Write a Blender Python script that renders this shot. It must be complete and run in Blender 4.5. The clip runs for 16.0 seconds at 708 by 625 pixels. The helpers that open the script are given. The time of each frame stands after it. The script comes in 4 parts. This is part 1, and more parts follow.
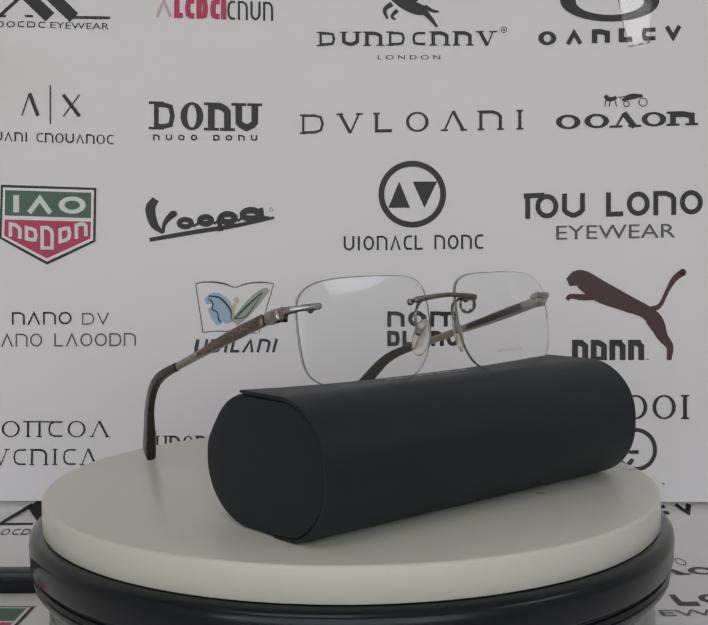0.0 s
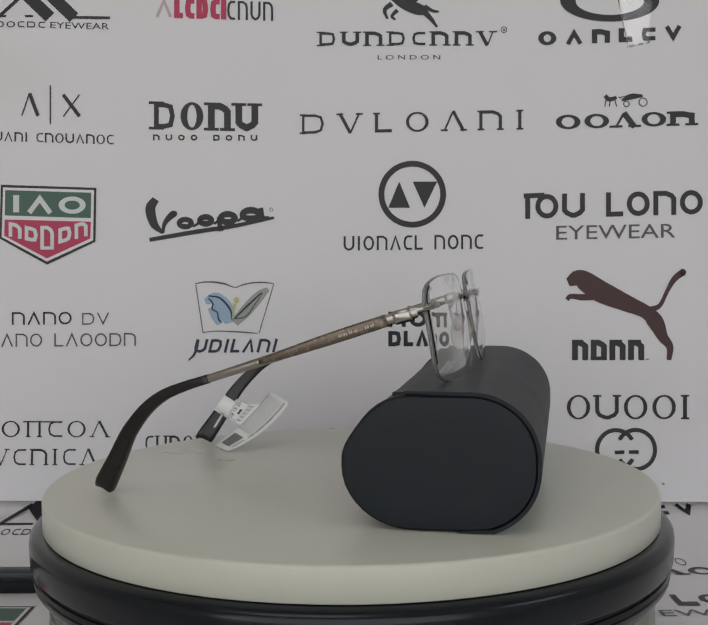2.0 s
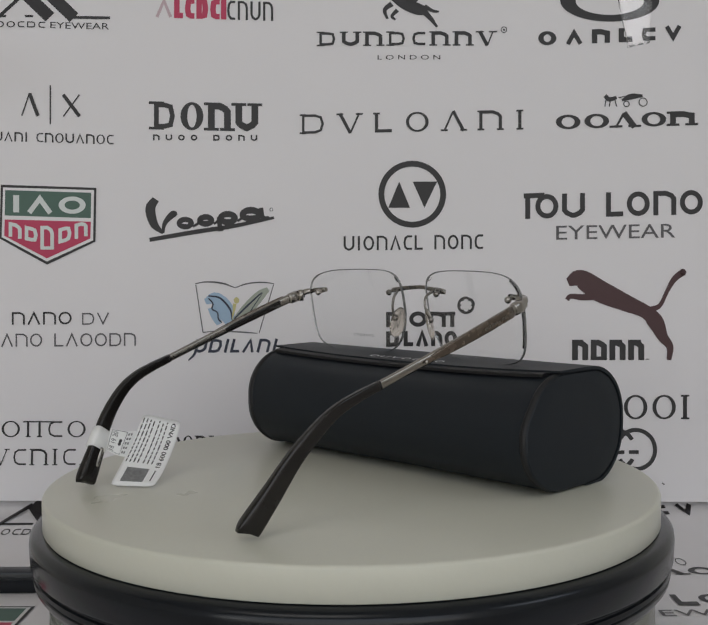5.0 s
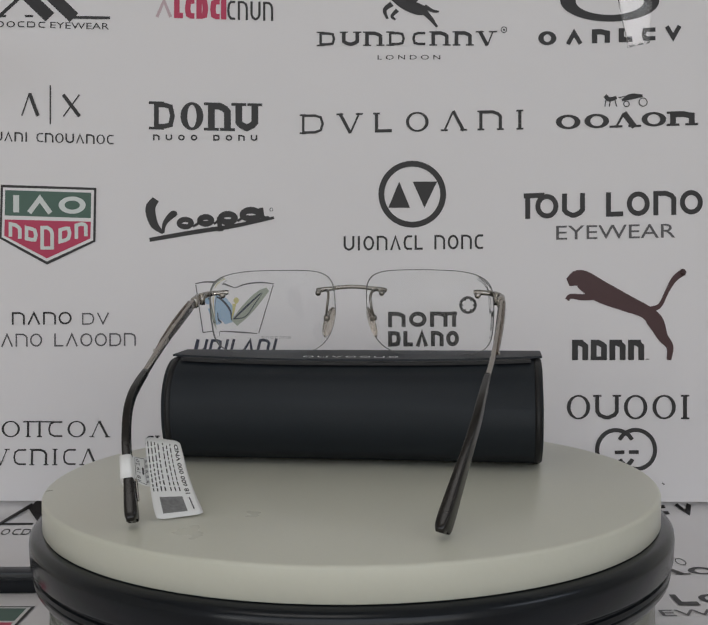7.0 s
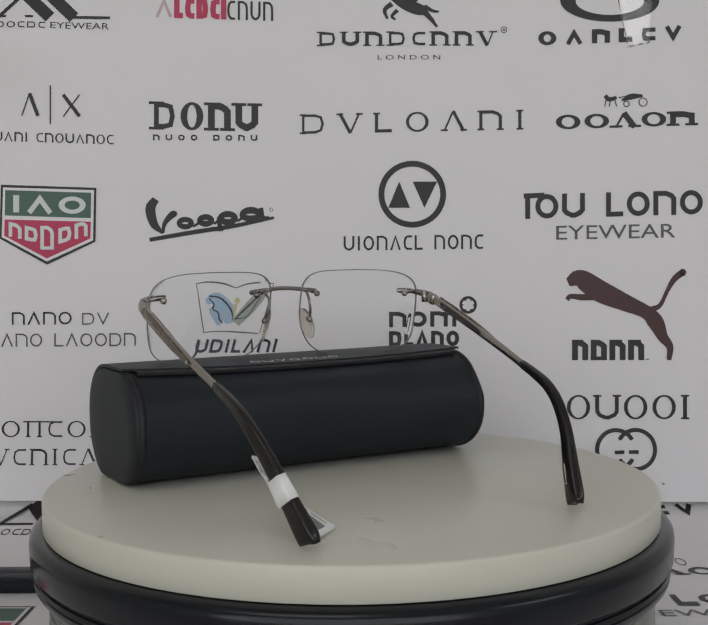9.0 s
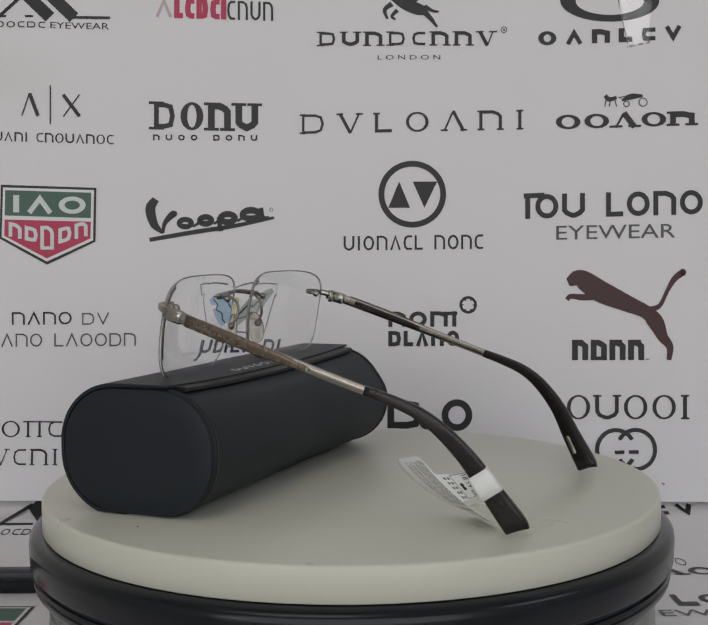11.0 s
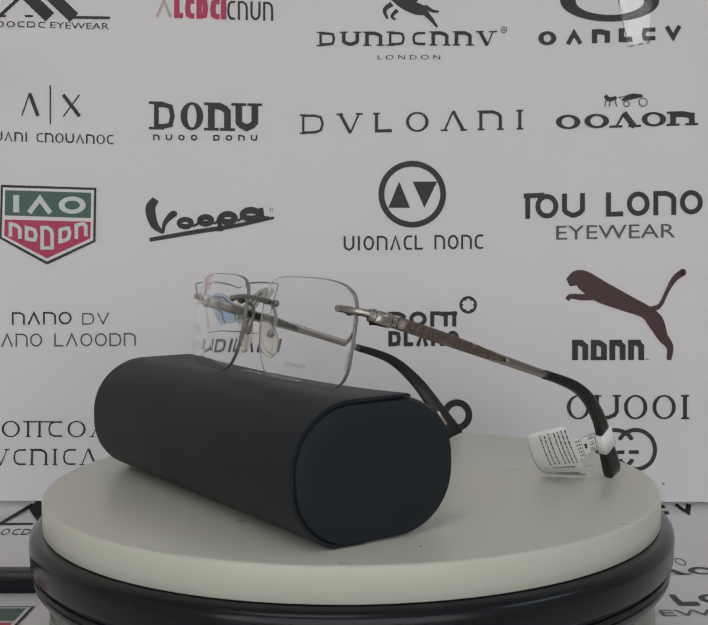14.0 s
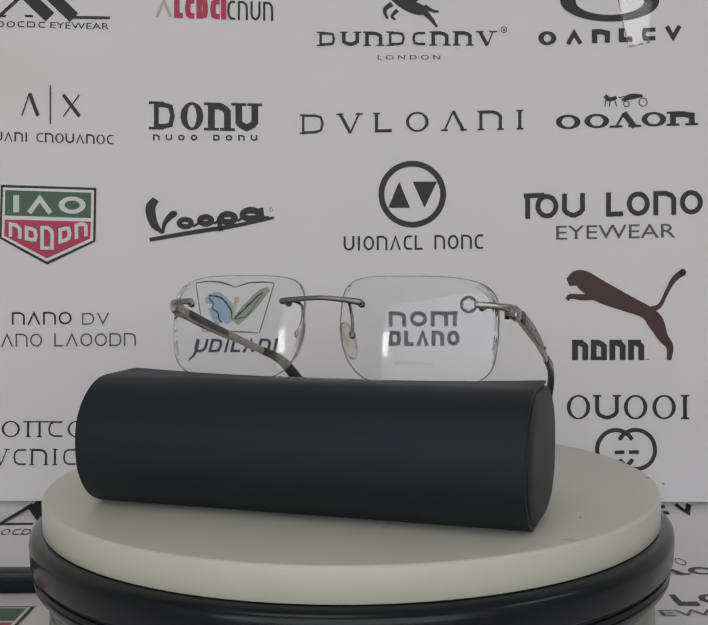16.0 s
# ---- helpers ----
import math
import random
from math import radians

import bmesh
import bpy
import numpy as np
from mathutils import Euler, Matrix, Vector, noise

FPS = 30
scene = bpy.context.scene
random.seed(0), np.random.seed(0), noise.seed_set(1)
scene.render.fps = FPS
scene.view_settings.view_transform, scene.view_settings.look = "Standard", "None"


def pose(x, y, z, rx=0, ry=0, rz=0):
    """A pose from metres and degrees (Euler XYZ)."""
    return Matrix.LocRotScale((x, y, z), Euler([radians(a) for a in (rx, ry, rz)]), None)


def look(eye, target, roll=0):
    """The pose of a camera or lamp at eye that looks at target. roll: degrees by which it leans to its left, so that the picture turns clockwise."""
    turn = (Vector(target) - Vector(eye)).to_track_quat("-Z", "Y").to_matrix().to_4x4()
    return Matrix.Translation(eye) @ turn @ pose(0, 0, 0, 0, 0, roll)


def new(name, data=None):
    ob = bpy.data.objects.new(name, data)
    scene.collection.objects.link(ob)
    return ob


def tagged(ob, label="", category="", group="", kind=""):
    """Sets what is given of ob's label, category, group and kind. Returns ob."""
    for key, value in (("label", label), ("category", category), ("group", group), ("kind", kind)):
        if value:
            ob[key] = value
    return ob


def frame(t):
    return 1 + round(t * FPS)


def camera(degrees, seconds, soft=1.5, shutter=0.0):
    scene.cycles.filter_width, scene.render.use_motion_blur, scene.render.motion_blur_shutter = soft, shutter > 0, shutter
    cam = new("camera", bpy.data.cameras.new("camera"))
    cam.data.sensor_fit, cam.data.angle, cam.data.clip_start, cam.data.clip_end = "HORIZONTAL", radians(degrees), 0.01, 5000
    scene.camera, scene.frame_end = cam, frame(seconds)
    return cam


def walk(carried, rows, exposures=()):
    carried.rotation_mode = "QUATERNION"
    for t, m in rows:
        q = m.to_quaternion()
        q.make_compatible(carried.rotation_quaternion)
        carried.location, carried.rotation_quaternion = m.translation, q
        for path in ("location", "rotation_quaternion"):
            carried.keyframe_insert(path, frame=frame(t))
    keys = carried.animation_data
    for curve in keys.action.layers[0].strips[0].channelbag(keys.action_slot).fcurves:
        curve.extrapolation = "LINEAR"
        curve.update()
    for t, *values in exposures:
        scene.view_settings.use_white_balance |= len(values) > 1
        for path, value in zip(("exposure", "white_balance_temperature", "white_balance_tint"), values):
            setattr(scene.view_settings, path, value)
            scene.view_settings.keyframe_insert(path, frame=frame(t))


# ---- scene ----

# ---------- camera: stands still in front of the turntable ----------
cam = camera(36.10, 16.0)
EYE = (0.0, -0.4524, 0.0983)
VIEW = look(EYE, (0.00514, 0.5456, 0.0355), -0.477)
walk(cam, [(0.0, VIEW), (16.0, VIEW)], exposures=[(0.0, 0.03), (0.5, -0.01), (2.5, -0.05), (6.5, -0.06), (9.0, -0.01), (12.5, -0.02), (16.0, -0.02)])

SPIN = 18.78          # degrees a second, anticlockwise from above
AXIS_X = 0.0004       # where the turntable's axis stands
TABLE_Z = -0.0758     # the disc's top is z = 0
SHEET_Y = 0.2076      # plane of the hanging poster
ROOM_X0, ROOM_X1, ROOM_Y0, ROOM_Y1 = -2.2, 1.7, -2.3, 0.30
FLOOR_Z, CEIL_Z = TABLE_Z - 0.78, 1.75

# ---------- light ----------
world = bpy.data.worlds.new("world")
scene.world = world
world.use_nodes = True
wn = world.node_tree.nodes
sky = wn.new("ShaderNodeTexSky")
sky.sky_type, sky.sun_disc = "NISHITA", False
sky.sun_elevation, sky.sun_rotation = radians(48), radians(120)
world.node_tree.links.new(sky.outputs[0], wn["Background"].inputs[0])
wn["Background"].inputs[1].default_value = 0.1


def area(name, m, sx, sy, watts, colour):
    data = bpy.data.lights.new(name, "AREA")
    data.shape, data.size, data.size_y, data.energy, data.color = "RECTANGLE", sx, sy, watts, colour
    ob = new(name, data)
    ob.matrix_world = m
    return ob


area("side_window_light", look((1.66, -0.75, 1.12), (0.0, -0.05, 0.0)), 0.9, 0.5, 2.2, (0.80, 0.90, 1.0))
area("doorway_light", look((-1.70, -2.20, 0.44), (0.0, 0.0, 0.05)), 0.11, 0.42, 1.3, (1.0, 0.98, 0.95))
# added broad fill from behind the camera, no source is known there
area("front_fill_light", look((-0.12, -2.25, 0.46), (-0.12, 0.0, 0.46)), 3.4, 1.4, 18.1, (1.0, 0.972, 0.955))
# added overhead fill for the diffuse room light, no fixture is seen
area("overhead_fill_light", look((-0.5, -1.2, 1.70), (-0.5, -1.1999, 0.0)), 1.2, 0.9, 5.5, (1.0, 0.975, 0.95))


# ---------- materials ----------
def material(name, colour, rough=0.5, metal=0.0, vary=0.06, scale=40.0, bump=0.0, bump_scale=300.0, spec=0.5, rough_vary=0.08,
             trans=0.0, ior=1.45, coat=0.0):
    """A principled surface with two scales of colour variation, uneven gloss and fine relief."""
    m = bpy.data.materials.new(name)
    m.use_nodes = True
    n, l = m.node_tree.nodes, m.node_tree.links
    b = n["Principled BSDF"]
    b.inputs["Metallic"].default_value = metal
    b.inputs["Specular IOR Level"].default_value = spec
    b.inputs["Transmission Weight"].default_value = trans
    b.inputs["IOR"].default_value = ior
    b.inputs["Coat Weight"].default_value = coat
    co = n.new("ShaderNodeTexCoord")
    big, fine = n.new("ShaderNodeTexNoise"), n.new("ShaderNodeTexNoise")
    big.inputs["Scale"].default_value, big.inputs["Detail"].default_value = scale, 4
    fine.inputs["Scale"].default_value, fine.inputs["Detail"].default_value = bump_scale, 3
    l.new(co.outputs["Object"], big.inputs["Vector"])
    l.new(co.outputs["Object"], fine.inputs["Vector"])
    mix = n.new("ShaderNodeMix")
    mix.data_type = "RGBA"
    mix.inputs[6].default_value = (*[max(0, c * (1 - vary)) for c in colour], 1)
    mix.inputs[7].default_value = (*[min(1, c * (1 + vary)) for c in colour], 1)
    add = n.new("ShaderNodeMath")
    add.operation = "MULTIPLY_ADD"
    add.inputs[1].default_value = 0.35
    l.new(fine.outputs["Fac"], add.inputs[0])
    mul = n.new("ShaderNodeMath")
    mul.operation = "MULTIPLY"
    mul.inputs[1].default_value = 0.65
    l.new(big.outputs["Fac"], mul.inputs[0])
    l.new(mul.outputs[0], add.inputs[2])
    l.new(add.outputs[0], mix.inputs[0])
    l.new(mix.outputs[2], b.inputs["Base Color"])
    rr = n.new("ShaderNodeMapRange")
    rr.inputs[3].default_value, rr.inputs[4].default_value = max(0.0, rough - rough_vary), min(1, rough + rough_vary)
    l.new(big.outputs["Fac"], rr.inputs[0])
    l.new(rr.outputs[0], b.inputs["Roughness"])
    if bump:
        bp = n.new("ShaderNodeBump")
        bp.inputs["Strength"].default_value, bp.inputs["Distance"].default_value = 1.0, bump
        l.new(fine.outputs["Fac"], bp.inputs["Height"])
        l.new(bp.outputs[0], b.inputs["Normal"])
    return m


PAPER = material("poster_paper", (0.765, 0.744, 0.754), 0.36, vary=0.035, scale=7, bump=0.0006, bump_scale=11, rough_vary=0.1)
INK = material("black_ink", (0.022, 0.020, 0.021), 0.42, vary=0.25, scale=60)
INK_GREY = material("grey_ink", (0.10, 0.095, 0.10), 0.42, vary=0.15, scale=60)
INK_BLOCK = material("speckled_grey_ink", (0.20, 0.20, 0.20), 0.45, vary=0.6, scale=900)
INK_RED = material("magenta_red_ink", (0.50, 0.035, 0.10), 0.42, vary=0.08, scale=50)
# tape glare over the print is mixed into this ink's colour
INK_GLARE = material("glare_whitened_ink", (0.55, 0.42, 0.45), 0.4, vary=0.1, scale=50)
INK_GREEN = material("dull_green_ink", (0.065, 0.13, 0.10), 0.42, vary=0.08, scale=50)
INK_MAROON = material("dark_maroon_ink", (0.06, 0.022, 0.024), 0.42, vary=0.2, scale=30)
INK_BLUE = material("light_blue_ink", (0.33, 0.46, 0.60), 0.42, vary=0.12, scale=80)
INK_SAGE = material("sage_ink", (0.34, 0.37, 0.31), 0.42, vary=0.12, scale=80)
INK_MINT = material("pale_mint_ink", (0.66, 0.70, 0.68), 0.42, vary=0.05, scale=80)
INK_NAVY = material("navy_ink", (0.03, 0.035, 0.06), 0.42, vary=0.2, scale=60)
INK_YELLOW = material("yellow_ink", (0.55, 0.5, 0.22), 0.42, vary=0.1, scale=60)
WHITE_INK = material("unprinted_white", (0.78, 0.765, 0.77), 0.4, vary=0.02, scale=30)
DISC = material("white_acrylic", (0.635, 0.632, 0.54), 0.30, vary=0.04, scale=22, bump=0.00002, bump_scale=500)
PLATTER = material("black_plastic", (0.006, 0.008, 0.011), 0.21, vary=0.2, scale=30, bump=0.00001, bump_scale=700, spec=0.4)
CLEAR = material("clear_plastic", (0.86, 0.87, 0.80), 0.12, vary=0.02, trans=0.85, ior=1.35)
LEATHER = material("black_leatherette", (0.0124, 0.0162, 0.0210), 0.50, vary=0.2, scale=35, bump=0.00006, bump_scale=1400, rough_vary=0.08, spec=0.34)
LEATHER_EDGE = material("dark_piping", (0.007, 0.007, 0.008), 0.5, vary=0.2, scale=60, bump=0.00003, bump_scale=1400)
FOIL = material("silver_foil", (0.85, 0.85, 0.85), 0.45, metal=0.2, vary=0.15, scale=200)
METAL = material("polished_steel", (0.41, 0.385, 0.355), 0.25, metal=1.0, vary=0.06, scale=150)
GUNMETAL = material("dark_gunmetal", (0.24, 0.225, 0.205), 0.28, metal=1.0, vary=0.1, scale=150)
CHAMPAGNE = material("champagne_gold_metal", (0.375, 0.345, 0.31), 0.24, metal=1.0, vary=0.08, scale=150)
PANEL = material("brown_lacquer", (0.165, 0.130, 0.102), 0.27, metal=0.65, vary=0.12, scale=220)
ACETATE = material("black_brown_acetate", (0.013, 0.011, 0.010), 0.24, vary=0.3, scale=120)
LENS = material("clear_lens", (0.985, 0.99, 0.99), 0.0, vary=0.0, trans=1.0, ior=1.42, rough_vary=0.0, spec=0.3)
LENS_EDGE = material("ground_lens_edge", (0.86, 0.87, 0.86), 0.20, vary=0.04, trans=0.75, ior=1.45)
# its grey stands for dark surroundings refracted in the lens edge
LENS_CHAMFER = material("refraction_grey_chamfer", (0.21, 0.212, 0.21), 0.25, vary=0.1, trans=0.3, ior=1.45)
SILICONE = material("clear_silicone", (0.82, 0.76, 0.69), 0.12, vary=0.05, trans=0.88, ior=1.34)
LABEL = material("label_paper", (0.86, 0.86, 0.85), 0.45, vary=0.03, scale=60)
TAPE = material("clear_tape", (0.96, 0.96, 0.96), 0.06, vary=0.0, trans=0.95, ior=1.25, bump=0.0004, bump_scale=60)
WALL = material("wall_paint", (0.66, 0.65, 0.62), 0.7, vary=0.03, scale=3, bump=0.0003, bump_scale=90)
CEILING = material("ceiling_paint", (0.75, 0.75, 0.73), 0.8, vary=0.02, scale=3)
FLOOR = material("floor_boards", (0.24, 0.18, 0.13), 0.45, vary=0.15, scale=4)
WOOD = material("table_laminate", (0.55, 0.52, 0.47), 0.4, vary=0.05, scale=5)


# ---------- building helpers ----------
def part(name, bm, mat, parent=None, label="", smooth=False, m=None):
    """Links a bmesh as one mesh object under a thing or a part."""
    bmesh.ops.recalc_face_normals(bm, faces=bm.faces)
    me = bpy.data.meshes.new(name)
    bm.to_mesh(me)
    bm.free()
    me.materials.append(mat)
    if smooth:
        for p in me.polygons:
            p.use_smooth = True
    ob = new(name, me)
    if parent:
        ob.parent = parent
    if m is not None:
        ob.matrix_basis = m
    if label:
        tagged(ob, label)
    return ob


def soft_edges(ob, degrees=35):
    """Smooth shading with crisp edges past that angle."""
    ob.data.set_sharp_from_angle(angle=radians(degrees))
    return ob


def box(lo, hi, bevel=0.0, seg=2):
    bm = bmesh.new()
    bmesh.ops.create_cube(bm, size=1)
    for v in bm.verts:
        v.co = Vector([lo[i] + (v.co[i] + 0.5) * (hi[i] - lo[i]) for i in range(3)])
    if bevel:
        bmesh.ops.bevel(bm, geom=list(bm.edges), offset=bevel, segments=seg, affect="EDGES", profile=0.5)
    return bm


def revolve(profile, n=160):
    """A body of revolution about z from (radius, height) pairs; radius 0 closes it."""
    bm = bmesh.new()
    rings = []
    for r, z in profile:
        if r == 0:
            rings.append([bm.verts.new((0, 0, z))])
        else:
            rings.append([bm.verts.new((r * math.cos(2 * math.pi * k / n), r * math.sin(2 * math.pi * k / n), z)) for k in range(n)])
    for a, b in zip(rings, rings[1:]):
        for k in range(n):
            j = (k + 1) % n
            q = [a[k % len(a)], a[j % len(a)], b[j % len(b)], b[k % len(b)]]
            q = list(dict.fromkeys(q))
            if len(q) > 2:
                bm.faces.new(q)
    return bm


def spline(points, n):
    """Catmull-Rom through points of any dimension, n steps a span."""
    p = [np.array(q, float) for q in points]
    p = [2 * p[0] - p[1]] + p + [2 * p[-1] - p[-2]]
    out = []
    for i in range(1, len(p) - 2):
        for k in range(n):
            t = k / n
            out.append(0.5 * (2 * p[i] + (p[i + 1] - p[i - 1]) * t + (2 * p[i - 1] - 5 * p[i] + 4 * p[i + 1] - p[i + 2]) * t * t
                              + (3 * p[i] - p[i - 1] - 3 * p[i + 1] + p[i + 2]) * t ** 3))
    out.append(p[-2])
    return out


def sweep(rows, n=12, square=3.0, side=(1, 0, 0)):
    """A bar along rows of (x, y, z, half_width, half_height); its cross-section is a rounded box, its width lies along side."""
    bm = bmesh.new()
    pts = [Vector(r[:3]) for r in rows]
    rings = []
    for i, r in enumerate(rows):
        d = (pts[min(i + 1, len(pts) - 1)] - pts[max(i - 1, 0)]).normalized()
        s = Vector(side)
        s = (s - d * s.dot(d)).normalized()
        u = d.cross(s)
        ring = []
        for k in range(n):
            a = 2 * math.pi * (k + 0.5) / n
            c, e = math.cos(a), math.sin(a)
            x = math.copysign(abs(c) ** (2 / square), c) * r[3]
            y = math.copysign(abs(e) ** (2 / square), e) * r[4]
            ring.append(bm.verts.new(pts[i] + s * x + u * y))
        rings.append(ring)
    for a, b in zip(rings, rings[1:]):
        for k in range(n):
            bm.faces.new((a[k], a[(k + 1) % n], b[(k + 1) % n], b[k]))
    bm.faces.new(rings[0])
    bm.faces.new(rings[-1])
    return bm


def ellipsoid(c, r, u=14, v=9):
    bm = bmesh.new()
    bmesh.ops.create_uvsphere(bm, u_segments=u, v_segments=v, radius=1, matrix=Matrix.Translation(c) @ Matrix.Diagonal((*r, 1)))
    return bm


def join(*parts):
    """Several bmeshes as one."""
    bm = bmesh.new()
    for p in parts:
        me = bpy.data.meshes.new("join")
        p.to_mesh(me)
        p.free()
        bm.from_mesh(me)
        bpy.data.meshes.remove(me)
    return bm


def empty(name, m, label, category, group=""):
    ob = new(name)
    ob.empty_display_size = 0.02
    ob.matrix_basis = m
    return tagged(ob, label, category, group)


# ---------- the room ----------
def slab(name, lo, hi, mat, kind="structure"):
    return tagged(part(name, box(lo, hi), mat), kind=kind)


def walls():
    w = 0.12
    slab("wall_north", (ROOM_X0 - w, ROOM_Y1, FLOOR_Z), (ROOM_X1 + w, ROOM_Y1 + w, CEIL_Z), WALL)
    slab("wall_west", (ROOM_X0 - w, ROOM_Y0 - w, FLOOR_Z), (ROOM_X0, ROOM_Y1, CEIL_Z), WALL)
    # the east wall has a window opening, the south wall a doorway and a wide opening added for the front fill
    y0, y1, z0, z1 = -1.25, -0.25, 0.85, 1.40
    bm = join(box((ROOM_X1, ROOM_Y0 - w, FLOOR_Z), (ROOM_X1 + w, y0, CEIL_Z)), box((ROOM_X1, y1, FLOOR_Z), (ROOM_X1 + w, ROOM_Y1, CEIL_Z)),
              box((ROOM_X1, y0, FLOOR_Z), (ROOM_X1 + w, y1, z0)), box((ROOM_X1, y0, z1), (ROOM_X1 + w, y1, CEIL_Z)))
    tagged(part("wall_east", bm, WALL), kind="structure")
    x0, x1, zd = -2.1, -1.56, 1.2
    xa, xb, za, zb = -1.50, 1.45, -0.22, 1.25
    bm = join(box((ROOM_X0, ROOM_Y0 - w, FLOOR_Z), (x0, ROOM_Y0, CEIL_Z)), box((x1, ROOM_Y0 - w, FLOOR_Z), (xa, ROOM_Y0, CEIL_Z)),
              box((x0, ROOM_Y0 - w, zd), (x1, ROOM_Y0, CEIL_Z)), box((xb, ROOM_Y0 - w, FLOOR_Z), (ROOM_X1, ROOM_Y0, CEIL_Z)),
              box((xa, ROOM_Y0 - w, FLOOR_Z), (xb, ROOM_Y0, za)), box((xa, ROOM_Y0 - w, zb), (xb, ROOM_Y0, CEIL_Z)))
    tagged(part("wall_south", bm, WALL), kind="structure")
    slab("floor", (ROOM_X0 - w, ROOM_Y0 - w, FLOOR_Z - 0.1), (ROOM_X1 + w, ROOM_Y1 + w, FLOOR_Z), FLOOR)
    slab("ceiling", (ROOM_X0 - w, ROOM_Y0 - w, CEIL_Z), (ROOM_X1 + w, ROOM_Y1 + w, CEIL_Z + 0.1), CEILING)


walls()
TOP = TABLE_Z - 0.0006
slab("worktop", (-0.75, -0.62, TOP - 0.03), (0.75, ROOM_Y1, TOP), WOOD)
slab("worktop_front", (-0.73, -0.58, FLOOR_Z), (0.73, ROOM_Y1, TOP - 0.03), WALL)


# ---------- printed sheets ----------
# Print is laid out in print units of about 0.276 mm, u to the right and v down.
DENTS = ((1335, 985, 26, 0.0022), (966, 664, 15, 0.0009), (40, 90, 70, 0.004), (1190, 960, 60, 0.0012), (300, 180, 120, 0.0015))


def hang(u, v, out=0.0):
    """A place on the hanging poster, which is slightly wavy."""
    a, b = (u - 784) / 1000, (v - 692) / 1000
    x = 0.0034 + 0.27489 * a - 0.00228 * b + 0.00714 * a * b
    z = 0.05674 - 0.00239 * a - 0.27545 * b - 0.00071 * a * b - 0.00713 * b * b
    wave = 0.0003 * math.sin(23 * x + 9 * z + 1.0) + 0.00025 * math.sin(31 * z - 12 * x)
    for du, dv, r, depth in DENTS:
        wave -= depth * math.exp(-((u - du) ** 2 + (v - dv) ** 2) / (2 * r * r))
    curl = 0.007 * max(0.0, (v - 930) / 180) ** 2 * (0.75 + 0.25 * a)
    return Vector((x, SHEET_Y + wave - curl - out, z))


FOLD = spline([(-60, 0.2185, -0.030), (20, 0.2160, -0.0512), (63, 0.2055, -0.0627), (93, 0.193, -0.0659), (160, 0.157, -0.0728),
               (230, 0.1222, -0.0752), (282, 0.1042, -0.0754), (427, 0.0712, -0.0754), (480, 0.0575, -0.0754), (560, 0.033, -0.0754),
               (1400, -0.19, -0.0754)], 10)
FOLD_V, FOLD_Y, FOLD_Z = [[p[i] for p in FOLD] for i in range(3)]


def lie(u, v, out=0.0):
    """A place on the sheet that bends off the wall onto the worktop."""
    a, b = (u - 784) / 1000, (min(v, 700) - 692) / 1000
    x = 0.0034 + 0.27489 * a + 0.003 * a * b
    y, z = np.interp(v, FOLD_V, FOLD_Y), np.interp(v, FOLD_V, FOLD_Z)
    k = min(1, max(0, (v - 60) / 200))
    return Vector((x, y - out * (1 - k) * 0.8, z + out * (0.4 + 0.6 * k)))


def sheet_mesh(place, u0, u1, v0, v1, nu, nv):
    """A thin sheet of paper that follows place(u, v)."""
    bm = bmesh.new()
    lay = []
    for d in (0.0, -0.00025):
        lay.append([[bm.verts.new(place(u0 + (u1 - u0) * i / nu, v0 + (v1 - v0) * j / nv, d)) for i in range(nu + 1)] for j in range(nv + 1)])
    f, b = lay
    for j in range(nv):
        for i in range(nu):
            bm.faces.new((f[j][i], f[j][i + 1], f[j + 1][i + 1], f[j + 1][i]))
            bm.faces.new((b[j][i], b[j + 1][i], b[j + 1][i + 1], b[j][i + 1]))
    for i in range(nu):
        for j in (0, nv):
            bm.faces.new((f[j][i], f[j][i + 1], b[j][i + 1], b[j][i]))
    for j in range(nv):
        for i in (0, nu):
            bm.faces.new((f[j][i], f[j + 1][i], b[j + 1][i], b[j][i]))
    return bm


def pieces(name, bm, mat, parent, label=""):
    """Every separate patch of ink as a mesh of its own: the first is the mark, the others are strokes under it."""
    bm.verts.index_update()
    left, first = set(bm.verts), None
    for seed in list(bm.verts):
        if seed not in left:
            continue
        island, todo = set(), [seed]
        left.discard(seed)
        while todo:
            v = todo.pop()
            island.add(v)
            for e in v.link_edges:
                o = e.other_vert(v)
                if o in left:
                    left.discard(o)
                    todo.append(o)
        one, made = bmesh.new(), {}
        for v in sorted(island, key=lambda v: v.index):
            made[v] = one.verts.new(v.co)
        for f in bm.faces:
            if f.verts[0] in island:
                one.faces.new([made[v] for v in f.verts])
        ob = part(name if first is None else "stroke", one, mat, parent if first is None or parent.parent else first, label if first is None else "")
        first = first or ob
    bm.free()
    return first


